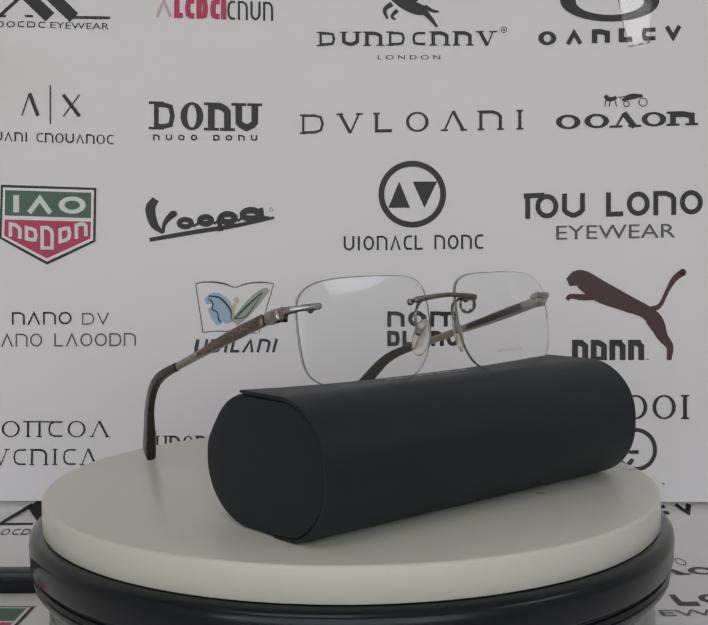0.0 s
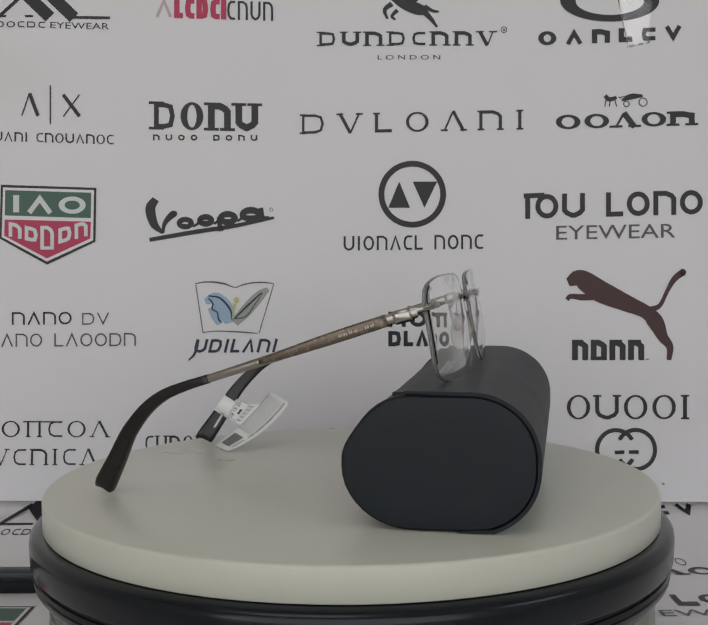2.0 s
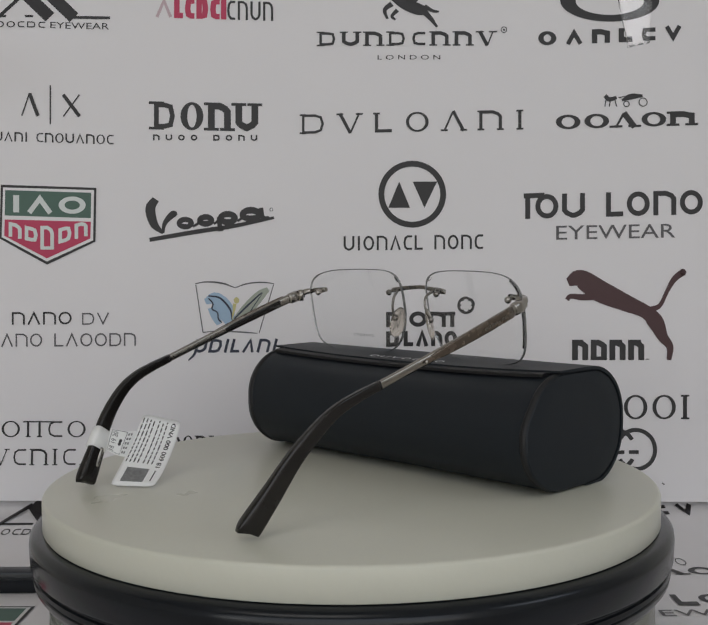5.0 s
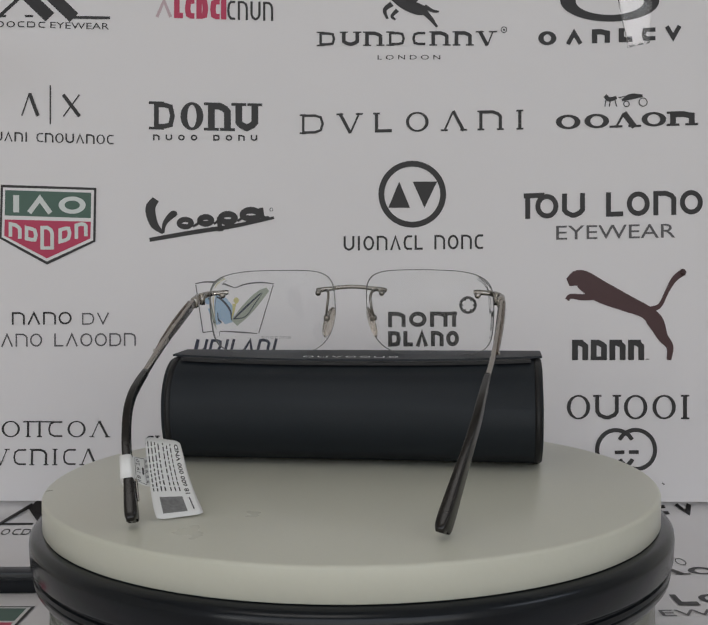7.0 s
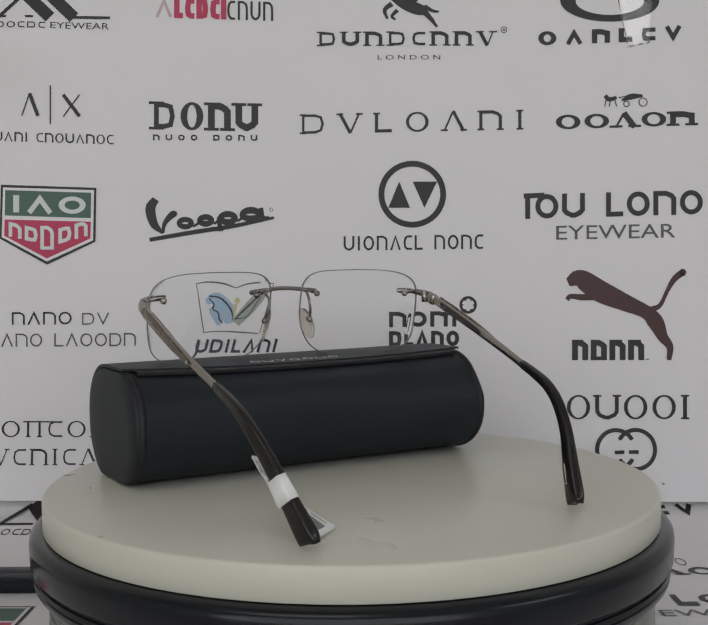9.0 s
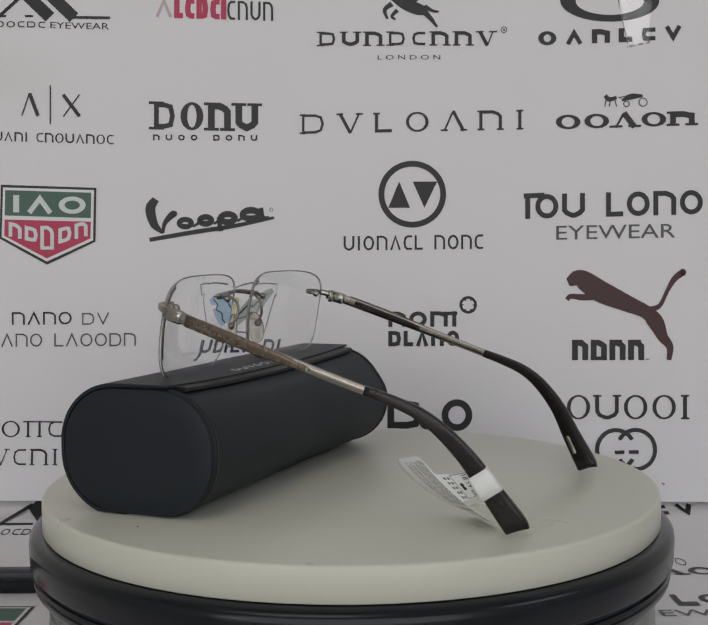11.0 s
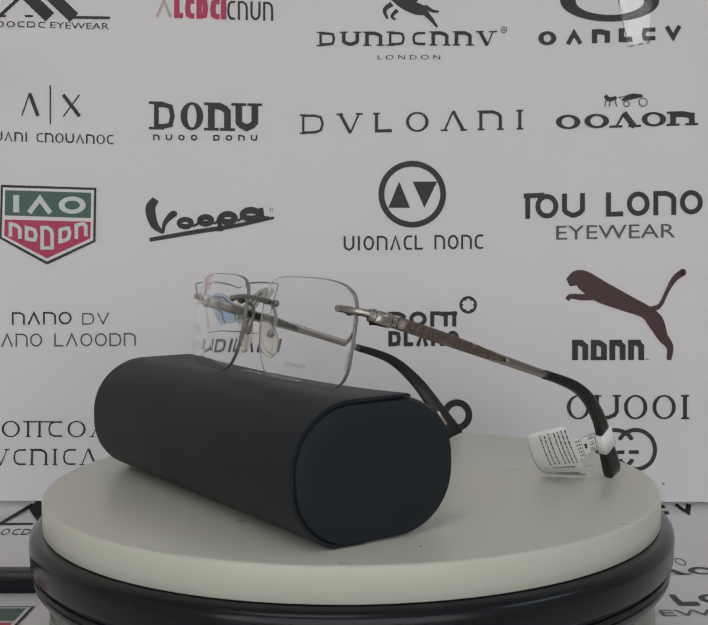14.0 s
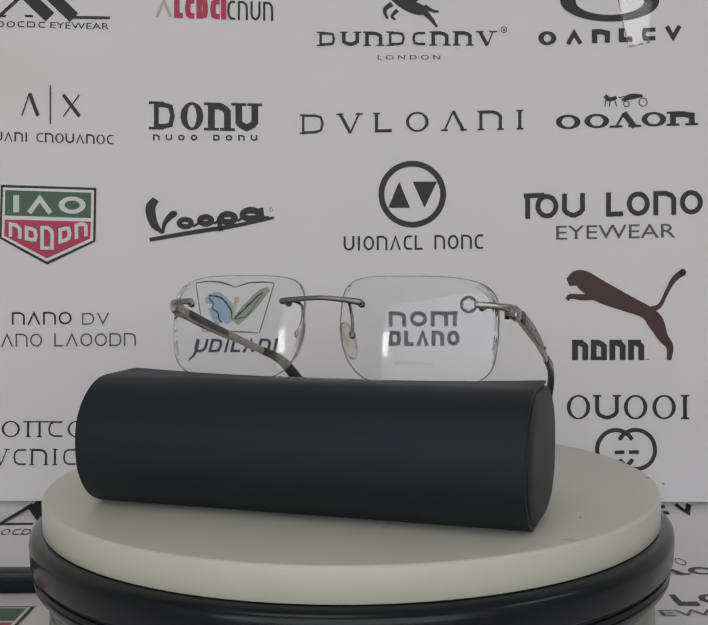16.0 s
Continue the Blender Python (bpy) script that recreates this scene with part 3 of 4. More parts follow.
# ---------- the turntable ----------
def turntable():
    t = empty("turntable", Matrix.Translation((AXIS_X + 0.0003, 0, TABLE_Z)), "black plastic turntable carrying a thick white round disc", "turntable")
    up = Matrix.Translation((0, 0, -TABLE_Z))
    prof = [(0, -0.0125), (0.1240, -0.0125), (0.1270, -0.0127), (0.1293, -0.0135), (0.1305, -0.0150), (0.1308, -0.0172), (0.1305, -0.0245), (0.1298, -0.0257),
            (0.1286, -0.0262), (0.1286, -0.0270), (0.1295, -0.0274), (0.1297, -0.0288), (0.1288, -0.0294), (0.1288, -0.0299), (0.1295, -0.0304), (0.1291, -0.0322),
            (0.1271, -0.0350), (0.1230, -0.0368), (0, -0.0368)]
    soft_edges(part("base", revolve(prof), PLATTER, t, "glossy black plastic base with grooved rim", True, up), 50)
    # clear stand under the base
    soft_edges(part("stand", revolve([(0, -0.0369), (0.121, -0.0369), (0.1235, -0.0395), (0.1245, -0.0730), (0.1245, -0.0753), (0.1215, -0.0753), (0.1205, -0.0410), (0, -0.0400)], 96),
                    CLEAR, t, "clear plastic stand", True, up), 50)
    prof = [(0, -0.0122), (0.1252, -0.0122), (0.1256, -0.0116), (0.1256, -0.0014), (0.1254, -0.0007), (0.1249, -0.0002), (0.1242, 0.0), (0, 0.0)]
    disc = soft_edges(part("disc", revolve(prof, 200), DISC, t, "thick matt white disc", True, up), 50)
    part("speck", revolve([(0, 0.0003), (0.0003, 0.0002), (0.00033, 0)], 10), PANEL, disc, m=pose(-0.1055, 0.0201, 0))
    return t, disc


def black_bar():
    b = empty("black_bar", pose(-0.250, 0.0885, TABLE_Z + 0.0004, 0, 0, 0), "black plastic bar lying on the printed sheet", "bar")
    soft_edges(part("bar", box((-0.10, -0.0052, 0.0), (0.11, 0.0052, 0.0112), 0.0012, 2), PLATTER, b, smooth=True), 40)
    part("seam", box((-0.098, -0.0056, 0.0075), (0.109, -0.0050, 0.0081)), LEATHER_EDGE, b)
    return b


TURNTABLE, DISC_OB = turntable()
black_bar()


# ---------- the spectacle case ----------
CASE_LEN, CASE_W, CASE_H = 0.1655, 0.0642, 0.0470


def outline(grow=0.0, n=14):
    """The case's rounded section (y across, z up), anticlockwise from the middle of its underside."""
    hw, hh, r = CASE_W / 2 + grow, CASE_H / 2 + grow, 0.0215 + grow
    rx = 0.0225 + grow
    pts = []
    for cy, cz, a0 in ((hw - rx, -hh + r, -90), (hw - rx, hh - r, 0), (-hw + rx, hh - r, 90), (-hw + rx, -hh + r, 180)):
        for k in range(n + 1):
            a = radians(a0 + 90 * k / n)
            pts.append((cy + rx * math.cos(a), cz + r * math.sin(a) + CASE_H / 2))
    return pts


def loft(x_sections, cap=True):
    """A skin through closed (x, outline) sections."""
    bm = bmesh.new()
    rings = [[bm.verts.new((x, y, z)) for y, z in o] for x, o in x_sections]
    n = len(rings[0])
    for a, b in zip(rings, rings[1:]):
        for k in range(n):
            bm.faces.new((a[k], a[(k + 1) % n], b[(k + 1) % n], b[k]))
    if cap:
        bm.faces.new(rings[0])
        bm.faces.new(rings[-1])
    return bm


def smooth(a, b, x):
    k = min(1.0, max(0.0, (x - a) / (b - a)))
    return k * k * (3 - 2 * k)


def settle(p):
    """The soft top dips along the closing edge between the stiff ends, and the flap's corners stand off a little."""
    x, y, z = p
    along = max(0.0, 1 - (abs(x) / (CASE_LEN / 2)) ** 2.5)
    across = smooth(-0.014, 0.012, -y) * (1 - smooth(0.020, 0.030, -y))
    dip = 0.0018 * along * across * smooth(0.034, 0.044, z)
    full = 0.10 * smooth(0.0, CASE_LEN / 2, x) * (1 - smooth(0.024, 0.038, z)) if y < 0 else 0.0
    return Vector((x, y * (1 + full), z - dip))


def settled(bm):
    for v in bm.verts:
        v.co = settle(v.co)
    return bm


def dense(pts, step=0.0025, closed=False):
    """The same line with points added on its long straight runs."""
    out = []
    for p, q in zip(pts, [*pts[1:], pts[0]] if closed else pts[1:]):
        n = max(1, int(math.hypot(q[0] - p[0], q[1] - p[1]) / step)) if p[1] > CASE_H / 2 else 1
        out += [(p[0] + (q[0] - p[0]) * k / n, p[1] + (q[1] - p[1]) * k / n) for k in range(n)]
    return out if closed else [*out, pts[-1]]


def spectacle_case():
    c = empty("spectacle_case", pose(-0.0122, 0.0466, 0.0003, 0, 0, 11.2), "black leatherette spectacle case with overlapping lid flap", "case")
    h = CASE_LEN / 2
    soft_edges(part("body", settled(loft([((h - 0.0022) * (k / 10 - 1), dense(outline(-0.0004), closed=True)) for k in range(21)])), LEATHER, c, "", True), 40)
    for s in (-1, 1):
        d = 0.0024 if s < 0 else 0.0011
        e = part("end_cap", settled(loft([(s * (h - 0.003), outline(-0.0003)), (s * (h - 0.0004 + d * 0.4), outline(-0.0004)), (s * (h + d * 0.7), outline(-0.0010)), (s * (h + d), outline(-0.0034)), (s * (h + d + 0.0002), outline(-0.009))])),
                 LEATHER, c, "flat black end panel", True)
        soft_edges(e, 40)
        # rounded piping round the end
        bm = bmesh.new()
        o = outline(-0.0007, 10)
        n, m = len(o), 6
        rings = []
        for i in range(n):
            y, z = o[i]
            q, w = o[i - 1], o[(i + 1) % n]
            d = Vector((0, w[0] - q[0], w[1] - q[1])).normalized()
            nrm = d.cross(Vector((1, 0, 0)))
            rings.append([bm.verts.new(Vector((s * (h - 0.0012), y, z)) + nrm * 0.0009 * math.cos(2 * math.pi * k / m) + Vector((1, 0, 0)) * 0.0016 * math.sin(2 * math.pi * k / m)) for k in range(m)])
        for i in range(n):
            for k in range(m):
                bm.faces.new((rings[i][k], rings[i][(k + 1) % m], rings[(i + 1) % n][(k + 1) % m], rings[(i + 1) % n][k]))
        part("piping", settled(bm), LEATHER_EDGE, c, "", True)
    # the lid flap: from the underside round the front, over the top, to its free edge
    inner, outer = outline(-0.0002), outline(0.0011)
    keep = [i for i in range(len(inner)) if 3 <= i and not (inner[i][0] < -0.0085 and i > 20)]
    inner, outer = [inner[i] for i in keep], [outer[i] for i in keep]
    inner.append((-0.0133, CASE_H + 0.0002))
    outer.append((-0.0131, CASE_H + 0.0011))
    inner.insert(0, (0.004, 0.0004))
    outer.insert(0, (0.006, 0.0000))
    outer = [(y, max(z, 0.0)) for y, z in outer]
    inner, outer = dense(inner), dense(outer)
    while len(inner) < len(outer):
        inner.insert(-1, tuple((np.array(inner[-1]) + inner[-2]) / 2))
    while len(outer) < len(inner):
        outer.insert(-1, tuple((np.array(outer[-1]) + outer[-2]) / 2))
    ring = outer + inner[::-1]
    hh = h + 0.0011
    stations = [-hh, -hh + 0.0006, *[(hh - 0.004) * (k / 10 - 1) for k in range(21)], hh - 0.0006, hh]
    bm = loft([(x, ring) for x in stations], False)
    bm.verts.ensure_lookup_table()
    n = len(ring)
    for base in (0, (len(stations) - 1) * n):
        for k in range(n // 2 - 1):
            bm.faces.new([bm.verts[base + q] for q in (k, k + 1, n - 2 - k, n - 1 - k)])
    settled(bm)
    soft_edges(part("flap", bm, LEATHER, c, "smooth black lid flap", True), 40)
    # stitched strip below the flap's free edge
    strip = [(-0.0180, CASE_H - 0.0012), (-0.0130, CASE_H - 0.0012), (-0.0130, CASE_H + 0.0003), (-0.0172, CASE_H + 0.0003), (-0.0180, CASE_H)]
    soft_edges(part("seam_strip", settled(loft([((h - 0.004) * (k / 10 - 1), strip) for k in range(21)])), LEATHER_EDGE, c, "dark stitched strip", True), 40)
    # silver mark on the flap
    top = CASE_H + 0.00125

    def place(u, v, out=0.0):
        return settle(Vector((-(u - 500) * 0.0001 - 0.002, (v - 500) * 0.0001 - 0.0005, top + out)))

    Print(place, 0.0001).marks((280, 452), (720, 452), 40, "ohooaho", 7, 0.35).done("foil_mark", FOIL, c, "small silver foil mark")
    return c


CASE = spectacle_case()


# ---------- the spectacles ----------
TILT = radians(9)


def lens_mesh(side):
    """A curved rimless lens; side is -1 or 1."""
    bm = bmesh.new()
    cx, hx, hz, zc = side * 0.0366, 0.0294, 0.0200, 0.0669
    nr, na, th, rad = 12, 120, 0.0016, 0.13
    layers = []
    for back in (0, 1):
        rings = []
        for i in range(nr + 1):
            f = (1.0 if i == nr else 0.9885 if i == nr - 1 else 0.9885 * i / (nr - 1))
            if i == 0:
                ring = [(0.0, 0.0)]
            else:
                ring = []
                for k in range(na):
                    a = 2 * math.pi * k / na
                    c, s = math.cos(a), math.sin(a)
                    p = 5.2 if s > 0 else 4.6
                    px, pz = math.copysign(abs(c) ** (2 / p), c), math.copysign(abs(s) ** (2 / p), s)
                    pinch = 1 - 0.04 * max(0, -pz) if side * px > 0 else 1 - 0.24 * max(0, -pz) ** 1.5
                    drop = 0.0030 * max(0, side * px) ** 2 if pz > 0 else 0
                    ring.append((f * px * hx * pinch, f * (pz * hz - drop)))
            rings.append([])
            for x, z in ring:
                rim = 0.0004 * (1 if back else -1) if i == nr else 0.0
                y = 0.0016 - (x * x + z * z) / (2 * rad) - side * x * 0.095 - (th if back else 0) + rim
                rings[-1].append(bm.verts.new(lean(Vector((cx + x, 0.0462 + y, zc + z)))))
        layers.append(rings)
    for rings in layers:
        for k in range(na):
            bm.faces.new((rings[0][0], rings[1][k], rings[1][(k + 1) % na]))
        for i, (a, b) in enumerate(zip(rings[1:], rings[2:])):
            for k in range(na):
                bm.faces.new((a[k], a[(k + 1) % na], b[(k + 1) % na], b[k])).material_index = 2 * int(i == nr - 2)
    f, b = layers[0][-1], layers[1][-1]
    for k in range(na):
        bm.faces.new((f[k], f[(k + 1) % na], b[(k + 1) % na], b[k])).material_index = 1
    return bm


def lean(p):
    """The front leans, its lower edge forward."""
    z = p.z - 0.0666
    return Vector((p.x, p.y - math.sin(TILT) * z, 0.0666 + math.cos(TILT) * z))


def spectacles():
    g = empty("spectacles", pose(-0.0078, -0.0012, 0.0, 0, 0, 8.9), "rimless spectacles with brown-and-steel temples and dark tips", "spectacles")
    fronts = []
    for s in (-1, 1):
        lens = part("lens", lens_mesh(s), LENS, g, "clear rounded rectangular lens", True)
        lens.data.materials.append(LENS_EDGE)
        lens.data.materials.append(LENS_CHAMFER)
        soft_edges(lens, 40)
        lens.visible_shadow = False
        if s < 0:
            Print(lambda u, v, out=0.0: lean(Vector((-0.0369 + (u - 500) * 0.0001, 0.0466 - 0.0016 + out, 0.0666 - 0.0125 - (v - 500) * 0.0001))), 0.0).marks(
                (440, 500), (580, 500), 13, "ohooaho", 1.6, 0.5).done("etched_mark", INK_GREY, lens, "faint etched mark")
        # end piece: bar on the lens front, post, knuckle behind
        y = 0.0452
        bar = sweep([(s * 0.0572, y - 0.0002, 0.0764, 0.0010, 0.0011), (s * 0.0580, y - 0.0003, 0.0764, 0.0012, 0.0013), (s * 0.0644, y - 0.0014, 0.0760, 0.0012, 0.0014),
                     (s * 0.0650, y - 0.0018, 0.0757, 0.0010, 0.0011), (s * 0.0660, y - 0.0026, 0.0756, 0.0013, 0.0015), (s * 0.0674, y - 0.0044, 0.0752, 0.0014, 0.0017),
                     (s * 0.0682, y - 0.0075, 0.0742, 0.0014, 0.0015)], side=(0, 0, 1))
        ep = soft_edges(part("end_piece", bar, METAL, g, "polished steel end piece", True), 45)
        part("screw", join(ellipsoid((s * 0.0590, 0.0410, 0.0750), (0.0015, 0.0015, 0.0015)), sweep([(s * 0.0590, 0.0460, 0.0759, 0.0007, 0.0007), (s * 0.0590, 0.0408, 0.0750, 0.0007, 0.0007)], 8)),
             METAL, ep, "", True)
        # temple
        H = (s * 0.0686, 0.0395, 0.0742)
        tem = part("temple", sweep(spline([(*H, 0.0013, 0.0021), (s * 0.0699, 0.0310, 0.0718, 0.0012, 0.0021), (s * 0.0695, 0.0000, 0.0616, 0.0011, 0.0019),
                                           (s * 0.0682, -0.0250, 0.0534, 0.0010, 0.0017), (s * 0.0669, -0.0415, 0.0480, 0.0010, 0.0016)], 6)), CHAMPAGNE, g, "slim metal temple", True)
        soft_edges(tem, 50)
        part("panel", sweep(spline([(s * 0.0711, 0.0290, 0.0712, 0.0006, 0.0023), (s * 0.0710, 0.0100, 0.0650, 0.0006, 0.0023), (s * 0.0704, -0.0080, 0.0590, 0.0005, 0.0018),
                                    (s * 0.0698, -0.0190, 0.0554, 0.0004, 0.0009)], 5)), PANEL, tem, "brown lacquered side panel", True)
        part("inner_inlay", sweep(spline([(s * 0.0688, 0.0250, 0.0699, 0.0004, 0.0015), (s * 0.0685, 0.0000, 0.0616, 0.0004, 0.0014), (s * 0.0682, -0.0080, 0.0589, 0.0003, 0.0010)], 5)),
             ACETATE, tem, "dark inner inlay", True)
        part("hinge", join(sweep([(s * 0.0691, 0.0372, 0.0735, 0.0016, 0.0021), (s * 0.0693, 0.0367, 0.0733, 0.0019, 0.0026), (s * 0.0696, 0.0318, 0.0720, 0.0019, 0.0026), (s * 0.0697, 0.0312, 0.0718, 0.0016, 0.0022)]),
                           sweep([(s * 0.0676, 0.0372, 0.0762, 0.0014, 0.0014), (s * 0.0676, 0.0372, 0.0708, 0.0014, 0.0014)], 10, 2.0)), METAL, tem, "polished steel hinge", True)
        part("stud", ellipsoid((s * 0.0704, -0.0195, 0.0552), (0.0006, 0.0007, 0.0008)), METAL, tem, "", True)
        part("temple_tip", sweep(spline([(s * 0.0670, -0.0400, 0.0485, 0.0011, 0.0017), (s * 0.0663, -0.0500, 0.0453, 0.0013, 0.0019), (s * 0.0655, -0.0590, 0.0415, 0.0014, 0.0022),
                                         (s * 0.0642, -0.0668, 0.0357, 0.0015, 0.0026), (s * 0.0615, -0.0750, 0.0265, 0.0016, 0.0031), (s * 0.0580, -0.0820, 0.0152, 0.0018 + 0.0003 * (s > 0), 0.0037),
                                         (s * 0.0546, -0.0890, 0.0042, 0.0023, 0.0043), (s * 0.0541, -0.0899, 0.0025, 0.0009, 0.0039)], 5), 16, 5.0, side=(1, -0.2 * s, 0)), ACETATE, tem, "glossy dark brown acetate tip", True)
        # small engraved mark on the panel, silver slot in the tip

        def panel_place(u, v, out=0.0):
            k = u / 1000 if s < 0 else 1 - u / 1000
            return Vector((s * (0.0721 - 0.0002 * k + out), 0.0255 - 0.0150 * k, 0.0700 - 0.0049 * k - (v - 500) * 0.0000018))

        Print(panel_place, 0.0).marks((60, 850), (940, 850), 640, "ohooaho", 34, 0.4).done("engraved_mark", CHAMPAGNE, tem, "pale engraved mark")
        slot = sweep([(s * 0.0561, -0.0806, 0.0152, 0.0003, 0.0006), (s * 0.0558, -0.0809, 0.0146, 0.0004, 0.0008), (s * 0.0540, -0.0842, 0.0088, 0.0004, 0.0008), (s * 0.0538, -0.0845, 0.0082, 0.0003, 0.0006)], 8)
        part("slot", slot, METAL, tem, "silver slot in the tip", True)
        # nose pad on its wire arm
        arm = part("pad_arm", sweep(spline([(s * 0.0120, 0.0470, 0.0774, 0.0006, 0.0006), (s * 0.0103, 0.0440, 0.0764, 0.0006, 0.0006), (s * 0.0098, 0.0412, 0.0738, 0.0006, 0.0006),
                                            (s * 0.0104, 0.0410, 0.0690, 0.0006, 0.0006), (s * 0.0110, 0.0432, 0.0648, 0.0007, 0.0007)], 5), 8, 2.0), GUNMETAL, g, "thin steel pad arm", True)
        m = Matrix.Translation((s * 0.0100, 0.0440, 0.0624)) @ Euler((radians(-8), radians(-s * 14), radians(s * 28))).to_matrix().to_4x4()
        part("nose_pad", ellipsoid((0, 0, 0), (0.0013, 0.0037, 0.0073), 20, 12), SILICONE, arm, "translucent silicone nose pad", True, m)
        part("pad_box", ellipsoid((s * 0.0111, 0.0434, 0.0645), (0.0014, 0.0014, 0.0016)), GUNMETAL, arm, "", True)
        post = part("bridge_post", join(ellipsoid((s * 0.0148, 0.0430, 0.0760), (0.0014, 0.0013, 0.0014)), sweep([(s * 0.0146, 0.0475, 0.0774, 0.0007, 0.0007), (s * 0.0148, 0.0430, 0.0762, 0.0007, 0.0007)], 8)),
             GUNMETAL, g, "", True)
        fronts += [lens, arm, post]
    bridge = part("bridge", sweep(spline([(-0.0160, 0.0472, 0.0770, 0.0009, 0.0010), (-0.0150, 0.0476, 0.0772, 0.0012, 0.0012), (-0.0090, 0.0482, 0.0780, 0.0009, 0.0010), (0.0, 0.0486, 0.0786, 0.0008, 0.0009),
                                 (0.0090, 0.0482, 0.0780, 0.0009, 0.0010), (0.0150, 0.0476, 0.0772, 0.0012, 0.0012), (0.0160, 0.0472, 0.0770, 0.0009, 0.0010)], 5), side=(0, 1, 0)), GUNMETAL, g, "arched gunmetal bridge bar", True)
    for ob in (bridge, *fronts):
        ob.location = (0.0003, 0.0024, 0.0)
    return g


SPECTACLES = spectacles()


# ---------- the price label on one temple tip ----------
def flag_place(u, v, out=0.0):
    """A place on the curved paper flag: u along its length (0 to 1) from its low end, v across it (0 to 1) away from the temple."""
    a, b = Vector((-0.0478, -0.0821, 0.0010)), Vector((-0.0608, -0.0573, 0.0263))
    c, d = Vector((-0.0335, -0.0699, 0.0008)), Vector((-0.0510, -0.0445, 0.0223))
    p = (a * (1 - u) + b * u) * (1 - v) + (c * (1 - u) + d * u) * v
    n = (b - a).cross(c - a).normalized()
    return p + n * (0.0030 * 4 * u * (1 - u) * (0.6 + 0.4 * v) + out)


def price_label():
    t = empty("price_label", pose(-0.0081, -0.0014, 0.0, 0, 0, 8.8), "white paper price label wrapped round a temple tip", "label")
    n = 12
    bm = bmesh.new()
    lay = []
    for out in (0.00008, -0.00008):
        rows = []
        for i in range(n + 1):
            row = []
            for j in range(n + 1):
                u, v = i / n, j / n
                # rounded corners
                du, dv = abs(u - 0.5) * 2, abs(v - 0.5) * 2
                k = 1 - 0.05 * max(0, du + dv - 1.75) / 0.25
                row.append(bm.verts.new(flag_place(0.5 + (u - 0.5) * k, 0.5 + (v - 0.5) * k, out)))
            rows.append(row)
        lay.append(rows)
    f, b = lay
    for i in range(n):
        for j in range(n):
            bm.faces.new((f[i][j], f[i][j + 1], f[i + 1][j + 1], f[i + 1][j]))
            bm.faces.new((b[i][j], b[i + 1][j], b[i + 1][j + 1], b[i][j + 1]))
    for i in range(n):
        bm.faces.new((f[i][0], f[i + 1][0], b[i + 1][0], b[i][0]))
        bm.faces.new((f[i][n], f[i + 1][n], b[i + 1][n], b[i][n]))
        bm.faces.new((f[0][i], f[0][i + 1], b[0][i + 1], b[0][i]))
        bm.faces.new((f[n][i], f[n][i + 1], b[n][i + 1], b[n][i]))
    flag = part("flag", bm, LABEL, t, "curved white paper flag", True)
    # band round the temple and the narrow tab to the flag
    band = part("band", sweep([(-0.0601, -0.0778, 0.0220, 0.0022, 0.0037), (-0.0590, -0.0800, 0.0184, 0.0023, 0.0040), (-0.0579, -0.0823, 0.0146, 0.0024, 0.0043)], 20, 5.0, (1, 0.2, 0)), LABEL, t, "paper band", True)
    bm = bmesh.new()
    a0, a1 = Vector((-0.0590, -0.0745, 0.0222)), Vector((-0.0570, -0.0785, 0.0142))
    rows = []
    for i in range(7):
        k = i / 6
        p, q = a0.lerp(flag_place(0.78, 0.02), k), a1.lerp(flag_place(0.42, 0.02), k)
        s = Vector((0.0008, 0, -0.0007)) * math.sin(math.pi * k)
        w = Vector((0.00008, -0.00002, 0.00003))
        rows.append([bm.verts.new(p + s + w), bm.verts.new(q + s + w), bm.verts.new(q + s - w), bm.verts.new(p + s - w)])
    for x, y in zip(rows, rows[1:]):
        for k in range(4):
            bm.faces.new((x[k], x[(k + 1) % 4], y[(k + 1) % 4], y[k]))
    bm.faces.new(rows[0])
    bm.faces.new(rows[-1])
    tab = part("tab", bm, LABEL, t, "narrow paper tab")

    def tab_print(side):
        def tab_place(u, v, out=0.0):
            """u along the temple, v from the temple towards the flag."""
            k = v / 1000
            p, q = a0.lerp(flag_place(0.78, 0.02), k), a1.lerp(flag_place(0.42, 0.02), k)
            return p.lerp(q, u / 1000 if side > 0 else 1 - u / 1000) + Vector((0.0008, 0, -0.0007)) * math.sin(math.pi * k) + Vector((-0.00022, 0.00005, -0.00008)) * side * (1 + out)

        written("18 19 20", (90, 290), (910, 290), 170, tab_place, INK, tab, 0.0)
        Print(tab_place, 0.0).path([(40, 70), (960, 70), (960, 600), (40, 600)], 18, True).done("printed_frame", INK_GREY, tab)
        Print(tab_place, 0.0).spot(440, 450, 75, 60).spot(570, 450, 75, 60).done("printed_mark", INK, tab)
        for v in (690, 800):
            p = Print(tab_place, 0.0)
            for u in (100, 280, 460, 640, 820):
                p.line((u, v), (u + 90, v), 60)
            p.done("printed_bar", INK_GREY, tab)

    tab_print(1)
    tab_print(-1)
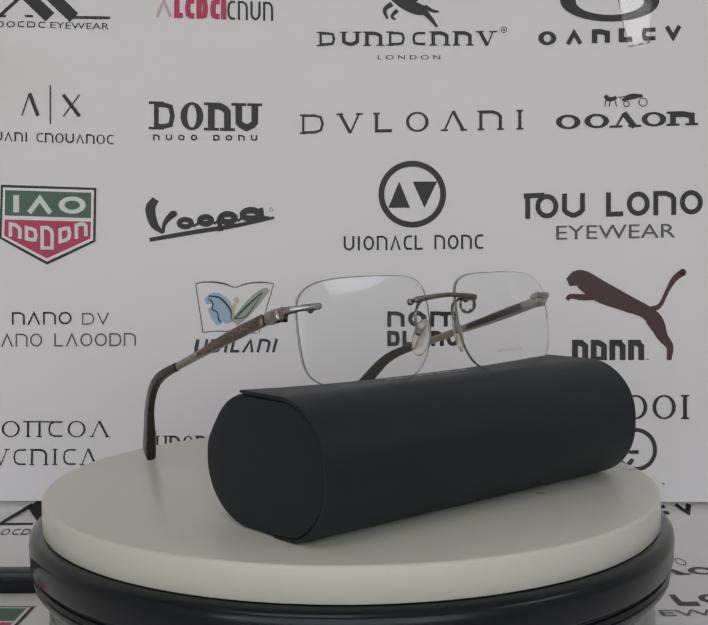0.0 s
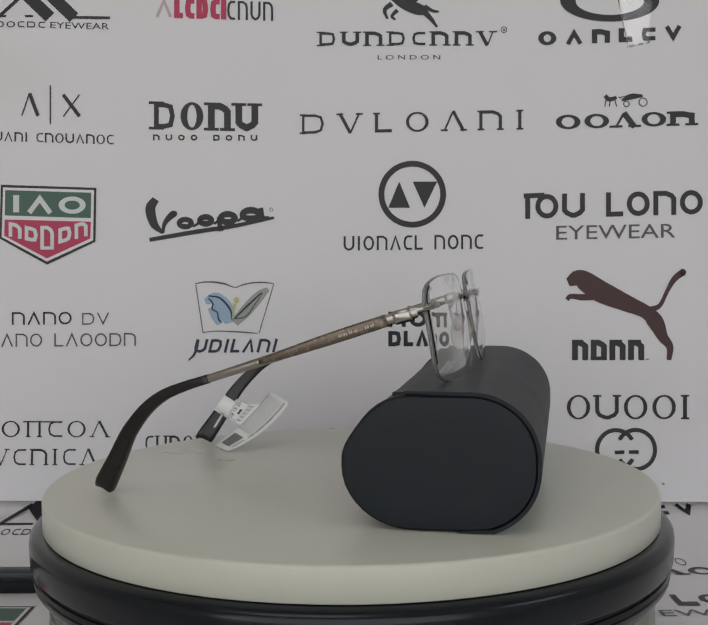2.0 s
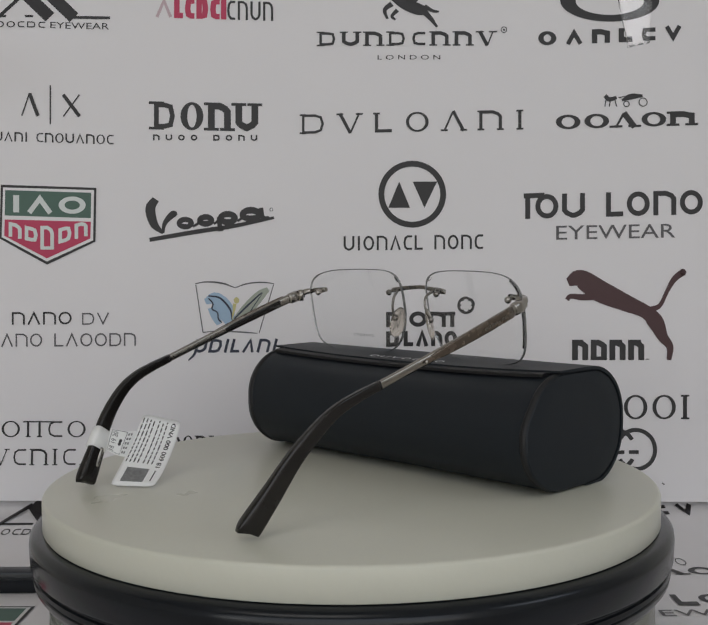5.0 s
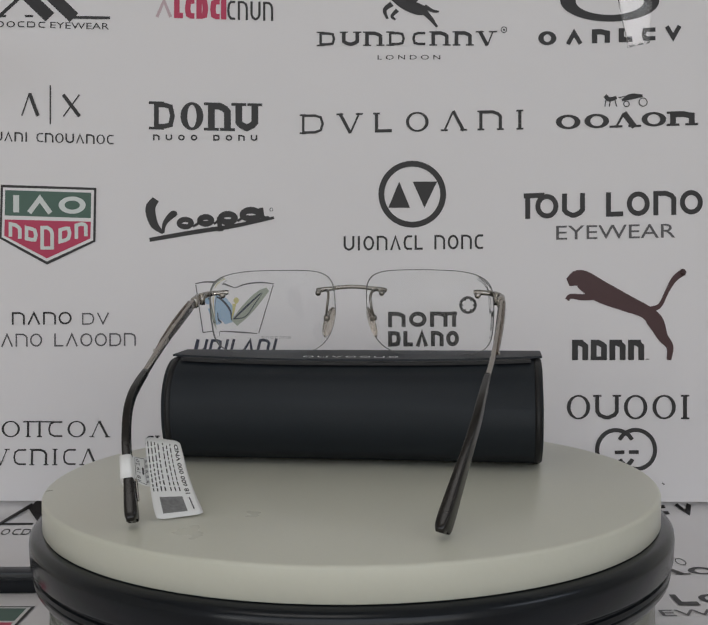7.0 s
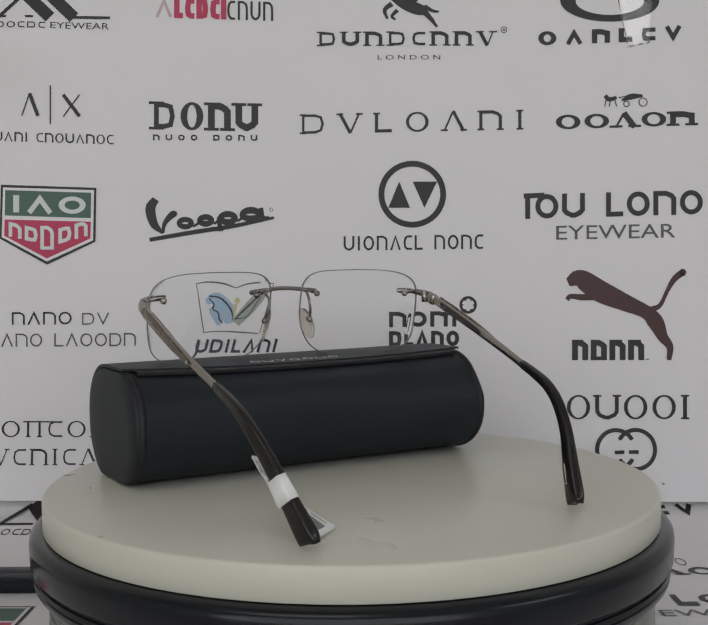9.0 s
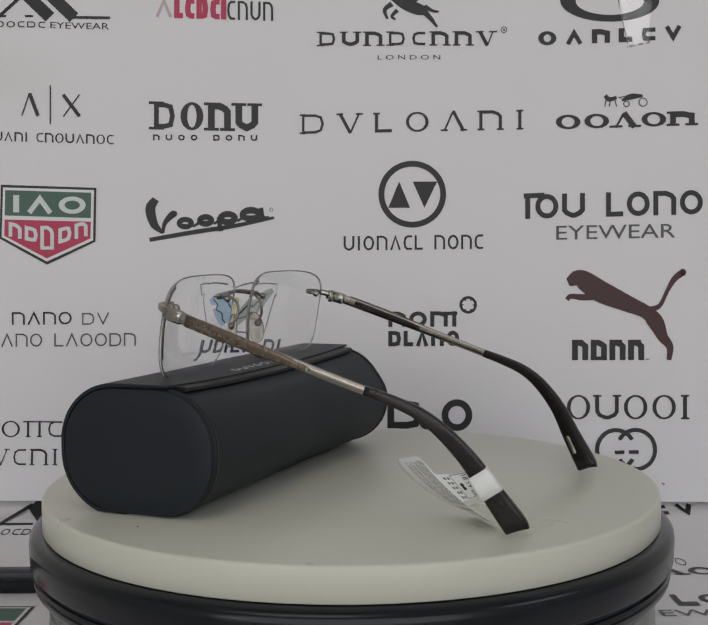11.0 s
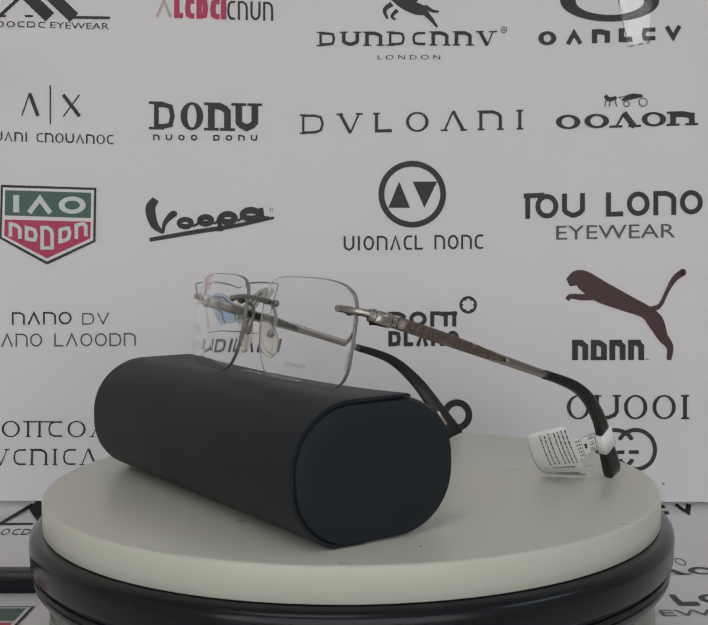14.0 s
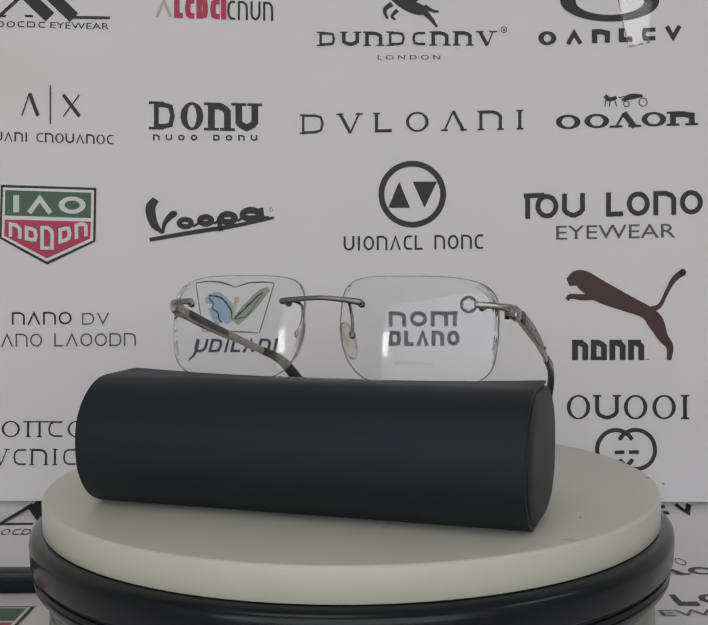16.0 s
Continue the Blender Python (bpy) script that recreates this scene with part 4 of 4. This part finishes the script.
    # print on both faces: lines of small bars, one price
    for side in (1, -1):
        def place(u, v, out=0.0, side=side):
            return flag_place(u / 1000, v / 1000, side * (0.00012 + out))
        p = Print(place, 0.0)
        rng = random.Random(4)
        for v in (70, 160, 250, 340, 470, 570, 670):
            u = 360
            while u < 930:
                w = rng.uniform(25, 80)
                p.line((u, v), (min(u + w, 950), v), 30)
                u += w + 20
        p.done("printed_lines", INK, flag)
        # plain grey block and a short line beside it
        Print(place, 0.0).strip([(70, 170 + 85 * k) for k in range(7)], [(285, 170 + 85 * k) for k in range(7)]).done("printed_block", INK_BLOCK, flag)
        Print(place, 0.0).line((90, 830), (270, 830), 30).done("printed_bar", INK_GREY, flag)
    def price_place(u, v, out=0.0):
        return flag_place(u / 1000, v / 1000, FACE * (0.00012 + out))
    written("18 600 000 VND", (320, 890), (955, 890), 115, price_place, INK, flag, 0.0, bold=0.022)
    return t


FACE = -1
LABEL_OB = price_label()


# ---------- clear tape on the poster ----------
def tape(name, corners, label):
    t = empty(name, Matrix.Translation(hang(*corners[0])), label, "tape")
    inv = t.matrix_basis.inverted()
    bm = bmesh.new()
    n = 8
    a, b, c, d = [np.array(q, float) for q in corners]
    lay = []
    for out in (0.0007, 0.0013):
        lay.append([[bm.verts.new(inv @ hang(*((a * (1 - i / n) + b * i / n) * (1 - j / n) + (d * (1 - i / n) + c * i / n) * j / n), out + 0.0005 * math.sin(2.1 * i + 1.3 * j))) for i in range(n + 1)] for j in range(n + 1)])
    f, g = lay
    for j in range(n):
        for i in range(n):
            bm.faces.new((g[j][i], g[j][i + 1], g[j + 1][i + 1], g[j + 1][i]))
            bm.faces.new((f[j][i], f[j + 1][i], f[j + 1][i + 1], f[j][i + 1]))
    for i in range(n):
        bm.faces.new((f[0][i], f[0][i + 1], g[0][i + 1], g[0][i]))
        bm.faces.new((f[n][i], f[n][i + 1], g[n][i + 1], g[n][i]))
        bm.faces.new((f[i][0], f[i + 1][0], g[i + 1][0], g[i][0]))
        bm.faces.new((f[i][n], f[i + 1][n], g[i + 1][n], g[i][n]))
    ob = part("strip", bm, TAPE, t, smooth=True)
    ob.visible_shadow = False
    return t


tape("clear_tape", [(1362, -30), (1446, -30), (1438, 96), (1390, 106)], "crinkled clear tape strip stuck on the poster")


# ---------- what moves ----------
def motions():
    times = [k * 0.5 for k in range(33)]
    for thing in (CASE, SPECTACLES, LABEL_OB, DISC_OB):
        rest = thing.matrix_basis.copy()
        axis = 0.0 if thing is DISC_OB else AXIS_X      # the disc is a part of the turntable
        walk(thing, [(t, pose(axis, 0, 0, 0, 0, SPIN * (t - 8)) @ rest) for t in times])


motions()
